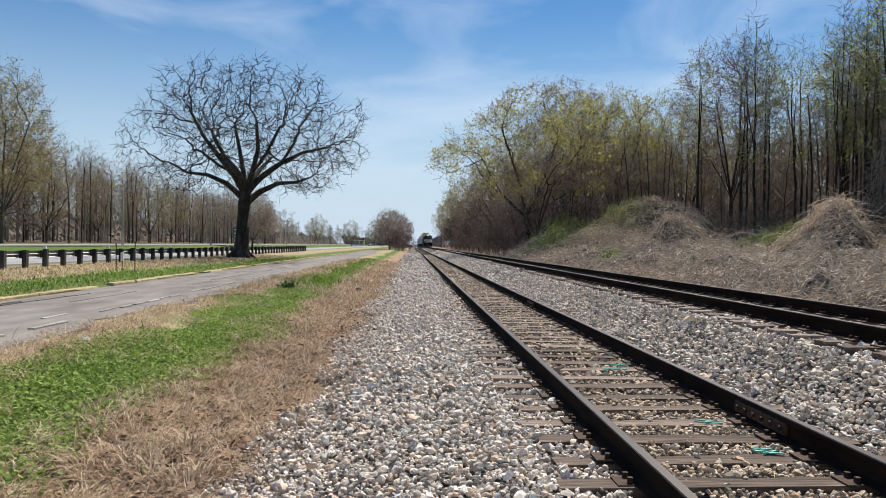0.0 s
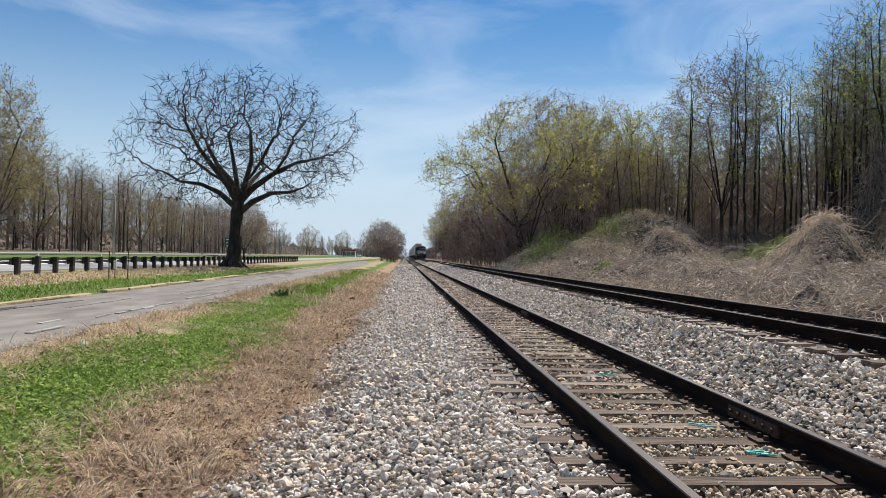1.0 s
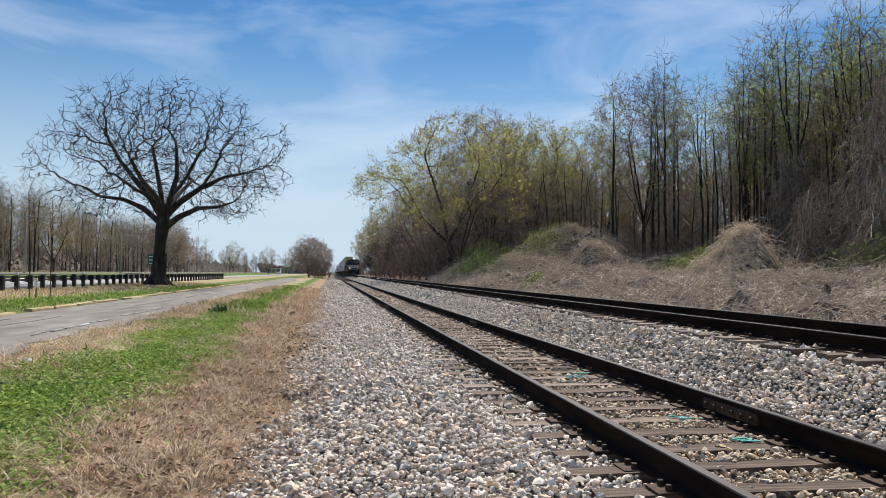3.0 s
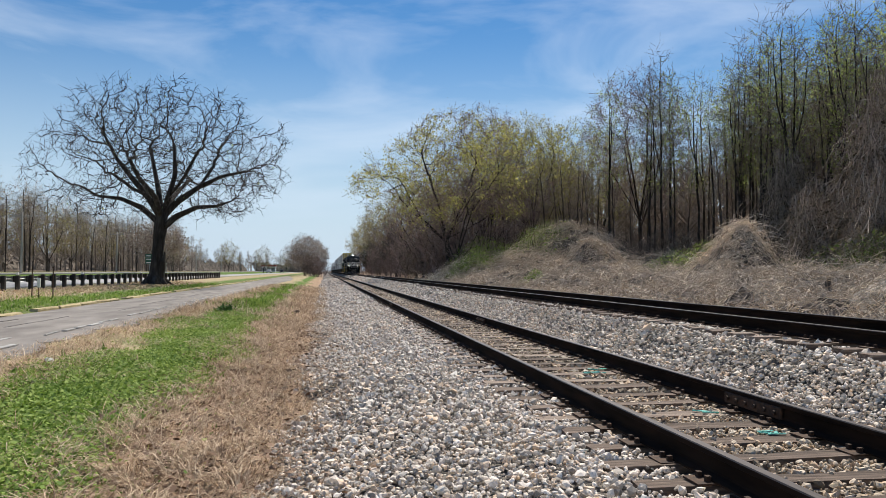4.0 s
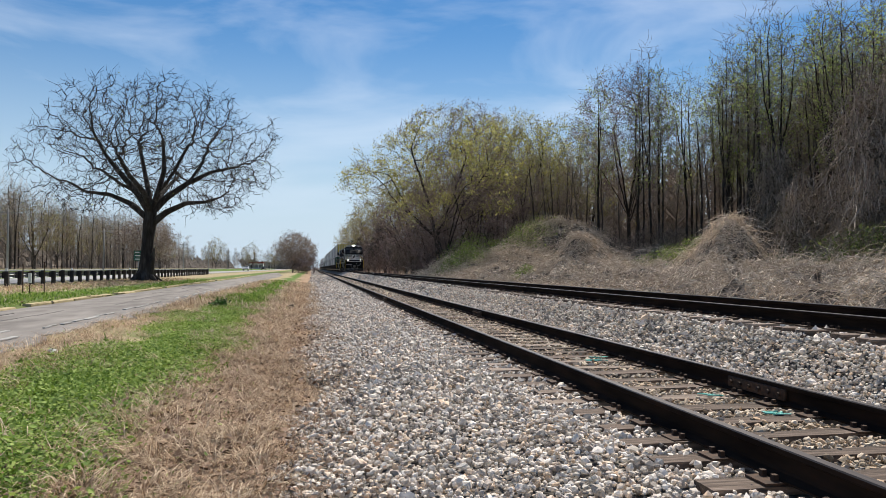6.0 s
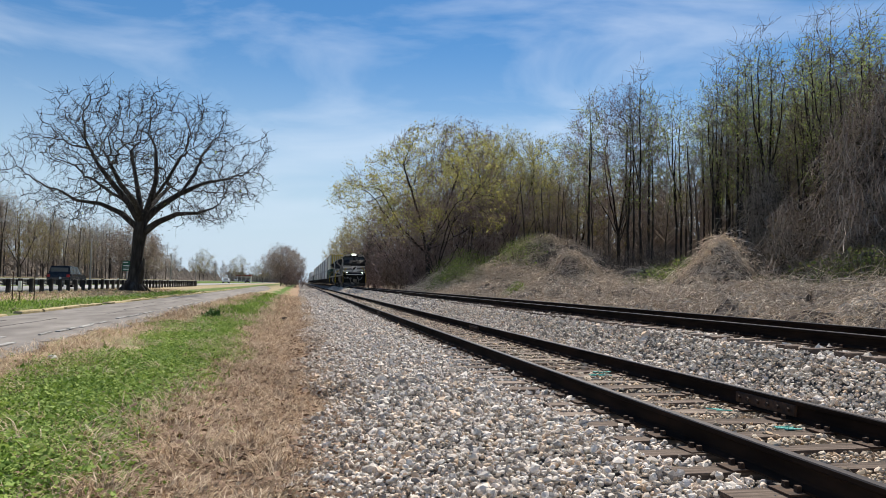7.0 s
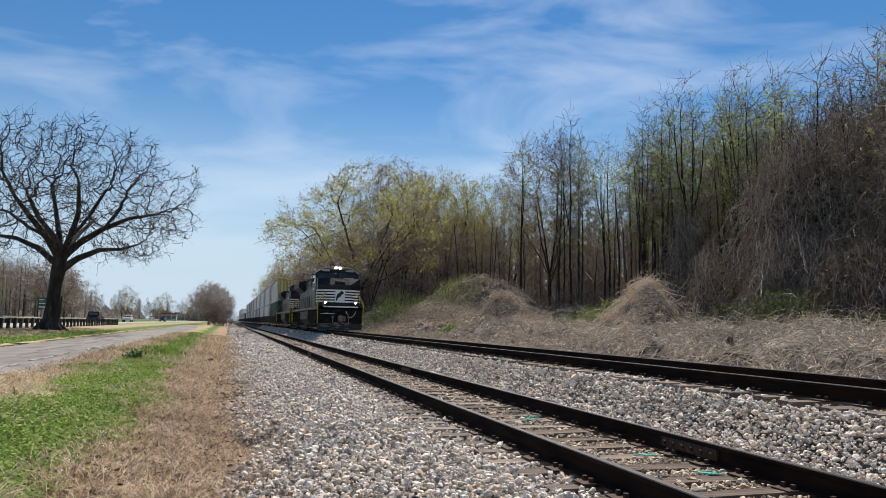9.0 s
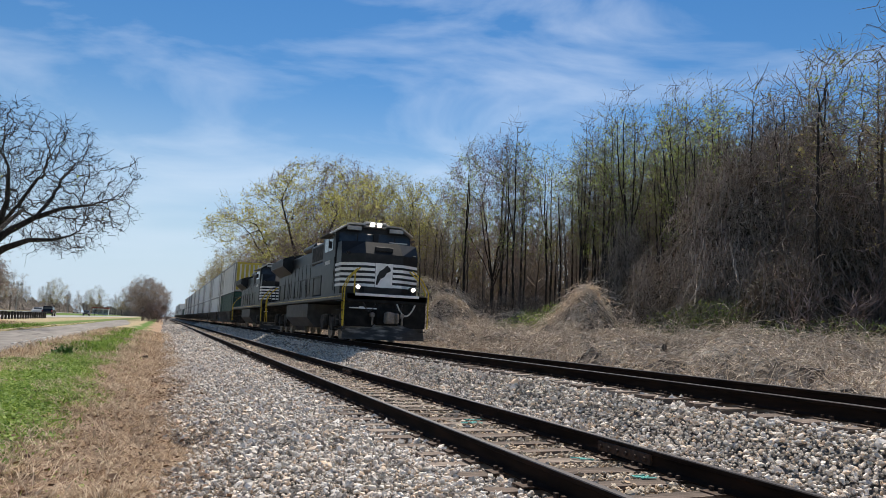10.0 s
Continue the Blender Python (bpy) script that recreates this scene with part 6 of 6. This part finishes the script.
        part("wiper", boxes((s * 0.75 - 0.015, 2.66, 3.95, s * 0.75 + 0.015, 2.70, 4.3)), M_GRIME, t)
        part("antifall_post", boxes((s * 1.22 - 0.02, 0.80, 1.72, s * 1.22 + 0.02, 0.84, 2.62)), M_YEL if s < 0 else M_BLACK, t)
        part("corner_light", boxes((s * 1.28 - 0.07, 1.72, 3.36, s * 1.28 + 0.07, 1.99, 3.46), bevel=0.02), M_BLACK, t)
    part("draft_box", boxes((-0.42, 0.60, 0.62, 0.42, 0.82, 1.22), bevel=0.04), M_PILOT, t)
    part("multi_unit_plate", boxes((-1.02, 0.775, 1.20, -0.82, 0.799, 1.26)), M_STRIPE, t, "small pale plate")
    part("uncoupling_lever", boxes((-1.4, 0.66, 1.18, -0.4, 0.70, 1.22)), M_STRIPE, t)
    for s in (-1, 1):
        # steps and yellow stair rails at both ends
        for ye, d in ((0.95, 1), (L - 0.95, -1)):
            bm = bmesh.new()
            for k in range(4):
                add_box(bm, s * 1.5 - 0.22 + 0.0, ye - 0.12, 0.42 + k * 0.33, s * 1.5 + 0.04, ye + 0.32 * d + 0.12, 0.46 + k * 0.33)
            part("steps", bm, M_GRIME, t)
            for dx in (0.0, -0.26):
                handrail(t, [(s * (1.58 + dx * 0.2), ye - 0.18 * d + (0.36 * d if dx else 0), 0.55), (s * 1.58, ye - 0.18 * d + (0.36 * d if dx else 0), 1.9), (s * (1.38), ye - 0.1 * d + (0.36 * d if dx else 0), 2.35), (s * 1.0, ye + 0.05 * d + (0.36 * d if dx else 0), 2.75)], 0.024, M_YEL, "stair_rail", "yellow stair handrail")
        # walkway rail, in tank grey instead of black to paint sunlight onto it
        handrail(t, [(s * 1.50, 5.3, 2.65), (s * 1.50, L - 1.2, 2.65)], 0.024, M_TANK)
        for k in range(10):
            y = 5.4 + k * 1.6
            handrail(t, [(s * 1.50, y, 1.72), (s * 1.50, y, 2.65)], 0.024, M_TANK, name="stanchion")
    # long hood
    part("hood", boxes((-0.92, 5.2, 1.72, 0.92, L - 1.3, 4.30), bevel=0.05), M_BLACK, t, "black long hood")
    for s in (-1, 1):
        for k in range(13):
            y = 5.45 + k * 1.08
            part("hood_door", boxes((s * 0.935 - 0.018, y, 1.95, s * 0.935 + 0.018, y + 0.96, 3.65), bevel=0.008), M_BLACK, t)
        part("blower_duct", boxes((s * 1.15 - 0.25, 5.3, 1.75, s * 1.15 + 0.25, 7.6, 3.3), bevel=0.06), M_BLACK, t)
        part("air_intake", boxes((s * 1.05 - 0.2, 5.3, 3.35, s * 1.05 + 0.2, 9.2, 4.35), bevel=0.08), M_BLACK, t)
        part("intake_grille", boxes((s * 1.255 - 0.006, 5.7, 3.5, s * 1.255 + 0.006, 8.9, 4.2)), M_GRIME, t)
        # flared radiator
        bm = bmesh.new()
        add_prism(bm, [(s * 0.9, 3.35), (s * 1.50, 3.85), (s * 1.50, 4.30), (s * 0.9, 4.55)], 16.2, L - 1.5)
        part("radiator", bm, M_BLACK, t, "flared black radiator housing")
        part("radiator_grille", boxes((s * 1.505 - 0.006, 16.5, 3.9, s * 1.505 + 0.006, L - 1.8, 4.25)), M_TANK, t)
    bm = bmesh.new()
    add_box(bm, -1.1, 9.4, 4.28, 1.1, 12.4, 4.62, bevel=0.12)
    part("brake_blister", bm, M_BLACK, t)
    bm = bmesh.new()
    for k in range(3):
        add_cyl(bm, (0, 17.2 + k * 1.35, 4.3), (0, 17.2 + k * 1.35, 4.66), 0.62, 18)
    part("fan", bm, M_GRIME, t)
    part("exhaust_stack", boxes((-0.35, 13.0, 4.28, 0.35, 14.1, 4.72), bevel=0.04), M_GRIME, t)
    # tank and bogies
    bm = bmesh.new()
    add_prism(bm, [(-1.50, 1.45), (-1.50, 0.85), (-1.15, 0.42), (1.15, 0.42), (1.50, 0.85), (1.50, 1.45)], 8.0, 13.8)
    part("fuel_tank", bm, M_TANK, t, "dusty grey fuel tank")
    for s in (-1, 1):
        bm = bmesh.new()
        add_cyl(bm, (s * 1.30, 8.3, 1.28), (s * 1.30, 13.2, 1.28), 0.20, 12)
        part("air_reservoir", bm, M_GRIME, t)
    bogie(t, 4.35, 3, 1.85, WHEEL, 0.51)
    bogie(t, L - 4.35, 3, 1.85, WHEEL, 0.51)
    part("rear_coupler", boxes((-0.13, L - 0.8, 0.75, 0.13, L + 0.15, 1.02), bevel=0.03), M_STEEL, t)
    part("rear_pilot", boxes((-1.45, L - 0.95, 0.6, 1.45, L - 0.8, 1.5)), M_GRIME, t)
    # the body above the deck is a little lower than drawn
    for ob in t.children:
        if ob.name.split(".")[0] not in ("wheel", "bogie_frame"):
            for v in ob.data.vertices:
                if v.co.z > 1.72:
                    v.co.z = 1.72 + (v.co.z - 1.72) * 0.915
    return t


WELL_L = 18.9


def well_car():
    t = thing("well_car", XF, 0, 0.68, "dark intermodal well wagon carrying stacked containers", "rail wagon", "well wagons")
    M_W = mat("dark_wagon_paint", [(0.020, 0.017, 0.015), (0.05, 0.04, 0.033), (0.085, 0.06, 0.045)], scale=3, rough=0.75)
    for s in (-1, 1):
        part("side_sill", boxes((s * 1.44 - 0.05, 1.4, 0.42, s * 1.44 + 0.05, WELL_L - 1.4, 1.32)), M_W, t)
        part("top_chord", boxes((s * 1.44 - 0.10, 1.2, 1.322, s * 1.44 + 0.10, WELL_L - 1.2, 1.42)), M_W, t)
        for k in range(11):
            y = 2.0 + k * 1.48
            part("side_post", boxes((s * 1.515 - 0.022, y, 0.45, s * 1.515 + 0.022, y + 0.14, 1.318)), M_W, t)
    part("floor_beam", boxes((-1.35, 1.5, 0.30, 1.35, WELL_L - 1.5, 0.38)), M_W, t)
    for y0, y1 in ((0.15, 1.38), (WELL_L - 1.38, WELL_L - 0.15)):
        part("end_deck", boxes((-1.35, y0, 0.95, 1.35, y1, 1.32), bevel=0.03), M_W, t)
    bogie(t, 0.15, 2, 1.75, WHEEL_SMALL, 0.44)
    return t


def container(cols, label, seed, yellow_end=False):
    M_C = mat("container_paint", cols, scale=1.2, big=0.12, rough=0.55)
    # posts and top rails darkened to stand in for shaded gaps between wagons
    M_CP = mat("gap_dark_post_paint", [tuple(0.45 * q for q in c) for c in cols], scale=2, rough=0.6)
    M_C2 = mat("container_end_paint", [(0.55, 0.40, 0.05), (0.66, 0.52, 0.10)], scale=2, rough=0.55) if yellow_end else M_C
    t = thing("shipping_container", XF, 0, 0, label, "container", "stacked containers")
    W, H, L = 1.29, 2.88, 16.15
    bm = boxes((-W + 0.03, 0.05, 0.10, W - 0.03, L - 0.05, H - 0.06))
    part("box", bm, M_C, t)
    # added dark slab that paints the shade of the slit under the box
    part("gap_shade_slab", boxes((-W + 0.02, 0.02, -0.015, W - 0.02, L - 0.02, 0.0)), M_GRIME, t)
    for s in (-1, 1):
        bm = bmesh.new()
        for k in range(26):
            y = 0.35 + k * 0.605
            add_box(bm, s * (W - 0.03) - 0.014, y, 0.16, s * (W - 0.03) + 0.014, y + 0.30, H - 0.16)
        part("side_ribs", bm, M_C, t)
        part("top_rail", boxes((s * W - 0.05, 0, H - 0.15, s * W + 0.004, L, H), bevel=0.01) if s > 0 else boxes((-W - 0.004, 0, H - 0.15, -W + 0.05, L, H), bevel=0.01), M_CP, t)
        part("bottom_rail", boxes((s * W - 0.03, 0, 0.0, s * W + 0.004, L, 0.16)) if s > 0 else boxes((-W - 0.004, 0, 0.0, -W + 0.03, L, 0.16)), M_C, t)
        for y in (0.0, 1.75, L - 1.95, L - 0.2):
            part("corner_post", boxes((s * W - 0.11, y - 0.004, 0.0, s * W + 0.012, y + 0.20, H + 0.004)) if s > 0 else boxes((-W - 0.012, y - 0.004, 0.0, -W + 0.11, y + 0.20, H + 0.004)), M_CP, t)
    bm = bmesh.new()
    for k in range(6):
        add_box(bm, -W + 0.15 + k * 0.41, -0.004, 0.2, -W + 0.40 + k * 0.41, 0.06, H - 0.2)
    part("end_panel", bm, M_C2, t, "yellow end panel" if yellow_end else "")
    part("end_header", boxes((-W + 0.11, -0.006, H - 0.18, W - 0.11, 0.10, H)), M_C2, t)
    return t


# ---- vehicles on the highway ----
M_TYRE = mat("tyre_rubber", [(0.012, 0.012, 0.012), (0.025, 0.025, 0.025)], scale=9, rough=0.9)


def road_car(label, cols, x, z, flip, big=1.0, category="car"):
    t = thing("road_vehicle", x, 0, z, label, category, "cars on the highway", 180 if flip else 0)
    paint = mat("car_paint", cols, scale=2, big=0.05, rough=0.25, spec=0.6)
    bm = bmesh.new()
    add_side_prism(bm, [(-2.35, 0.42), (2.35, 0.42), (2.42, 0.75), (2.30, 1.02), (1.15, 1.12), (-2.30, 1.14), (-2.42, 0.8)], -0.94, 0.94)
    bmesh.ops.bevel(bm, geom=bm.edges[:], offset=0.06, segments=2, affect="EDGES")
    part("body", bm, paint, t)
    bm = bmesh.new()
    add_side_prism(bm, [(-2.28, 1.10), (1.12, 1.10), (0.38, 1.72 * big), (-1.95, 1.76 * big)], -0.86, 0.86)
    for v in bm.verts:
        if v.co.z > 1.3:
            v.co.x *= 0.86
    bmesh.ops.bevel(bm, geom=bm.edges[:], offset=0.04, segments=2, affect="EDGES")
    part("cabin", bm, paint, t)
    for s in (-1, 1):
        for y0, y1 in ((-2.0, -1.25), (-1.15, -0.30), (-0.20, 0.55)):
            bm = bmesh.new()
            add_side_prism(bm, [(y0, 1.18), (y1 + (0.18 if y1 > 0.5 else 0), 1.18), (y1 - (0.1 if y1 > 0.5 else 0), 1.58 * big), (y0, 1.60 * big)], -0.01, 0.01)
            for v in bm.verts:
                v.co.x += s * (0.86 - (v.co.z - 1.1) * 0.17 + 0.012)
            part("side_window", bm, M_GLASS, t)
        for y in (-1.45, 1.45):
            bm = bmesh.new()
            add_cyl(bm, (s * 0.72, y, 0.36), (s * 0.96, y, 0.36), 0.36, 18)
            w = part("wheel", bm, M_TYRE, t)
            bm = bmesh.new()
            add_cyl(bm, (s * 0.955, y, 0.36), (s * 0.972, y, 0.36), 0.22, 12)
            part("rim", bm, M_GALV, w)
        part("tail_light", boxes((s * 0.78 - 0.12, -2.44, 0.85, s * 0.78 + 0.12, -2.36, 1.08)), mat("red_lens", [(0.25, 0.01, 0.01), (0.32, 0.02, 0.02)], rough=0.3), t)
        part("headlamp", boxes((s * 0.72 - 0.16, 2.33, 0.78, s * 0.72 + 0.16, 2.42, 0.96)), M_WHITE, t)
    bm = bmesh.new()
    add_box(bm, -0.70, -2.20, 1.20, 0.70, -2.16, 1.60 * big, m=pose(0, 0.02, 0))
    part("rear_window", bm, M_GLASS, t)
    bm = bmesh.new()
    vs = [bm.verts.new(c) for c in ((-0.74, 1.06, 1.17), (0.74, 1.06, 1.17), (0.66, 0.46, 1.68 * big), (-0.66, 0.46, 1.68 * big))]
    bm.faces.new(vs)
    r = bmesh.ops.extrude_face_region(bm, geom=bm.faces[:])
    for v in [g for g in r["geom"] if isinstance(g, bmesh.types.BMVert)]:
        v.co.y += 0.03
        v.co.z += 0.02
    part("windscreen", bm, M_GLASS, t)
    return t


suv = road_car("dark blue sport utility vehicle driving on the highway", [(0.006, 0.008, 0.012), (0.010, 0.012, 0.017)], -24.0, 0.375, False, 1.04)
white_car = road_car("small white car far off on the highway", [(0.6, 0.6, 0.6), (0.7, 0.7, 0.7)], -26.5, 0.375, True, 0.9)
dark_car = road_car("dark car far off on the highway", [(0.03, 0.03, 0.035), (0.05, 0.05, 0.05)], -26.8, 0.375, True)
pale_car = road_car("pale pickup-like vehicle on the far carriageway", [(0.5, 0.5, 0.52), (0.6, 0.6, 0.62)], -41.0, 0.985, True)

lead = locomotive(True)
second = locomotive(False)
WHITE_C = [(0.66, 0.66, 0.65), (0.76, 0.76, 0.75), (0.84, 0.84, 0.82)]
CREAM_C = [(0.66, 0.64, 0.58), (0.78, 0.76, 0.70)]
GREEN_C = [(0.03, 0.075, 0.055), (0.05, 0.11, 0.08)]
GREY_C = [(0.48, 0.49, 0.50), (0.58, 0.59, 0.60)]
white_box = container(WHITE_C, "white ribbed shipping container on a well wagon", 1)
yellow_box = container(CREAM_C, "pale shipping container with a yellow end stacked on top", 2, True)
green_box = container(GREEN_C, "dark green shipping container in a well wagon", 3)
grey_box = container(GREY_C, "grey ribbed shipping container on a well wagon", 4)
well = well_car()

train = [(lead, 0.0, XF, 0.68), (second, 22.9, XF, 0.68)]
used = set()


def take(ob):
    """The thing itself the first time, copies after that."""
    if ob.name in used:
        return copy_thing(ob, ob.matrix_basis.copy())
    used.add(ob.name)
    return ob


STACKS = [(green_box, yellow_box), (white_box, white_box), (white_box, white_box), (grey_box, white_box), (white_box, white_box), (white_box, white_box), (grey_box, grey_box), (white_box, white_box), (white_box, yellow_box), (green_box, None), (grey_box, None), (None, None), (white_box, None), (white_box, white_box), (grey_box, white_box), (white_box, None), (white_box, white_box), (grey_box, white_box)]
y = 46.2
for low, high in STACKS:
    train.append((take(well), y, XF, 0.68))
    if low:
        train.append((take(low), y + 1.4, XF, 0.68 + 0.39))
    if high:
        train.append((take(high), y + 1.4, XF, 0.68 + 0.39 + 2.895))
    y += WELL_L


def train_y(t):
    """Place of the leading coupler along the track."""
    return 24.2 + 24.75 * (10.0 - t)


def motions():
    times = (0.0, 2.0, 4.0, 6.0, 8.0, 10.0)
    for ob, dy, x, z in train:
        walk(ob, [(t, pose(x, train_y(t) + dy, z)) for t in times])
    walk(suv, [(t, pose(-24.0, 55.0 + 28.6 * (t - 6.5), 0.375)) for t in times])
    walk(white_car, [(t, pose(-26.5, 420.0 - 26.0 * t, 0.375, 0, 0, 180)) for t in times])
    walk(dark_car, [(t, pose(-26.8, 520.0 - 26.0 * t, 0.375, 0, 0, 180)) for t in times])
    walk(pale_car, [(t, pose(-41.0, 640.0 - 27.0 * t, 0.985, 0, 0, 180)) for t in times])


motions()
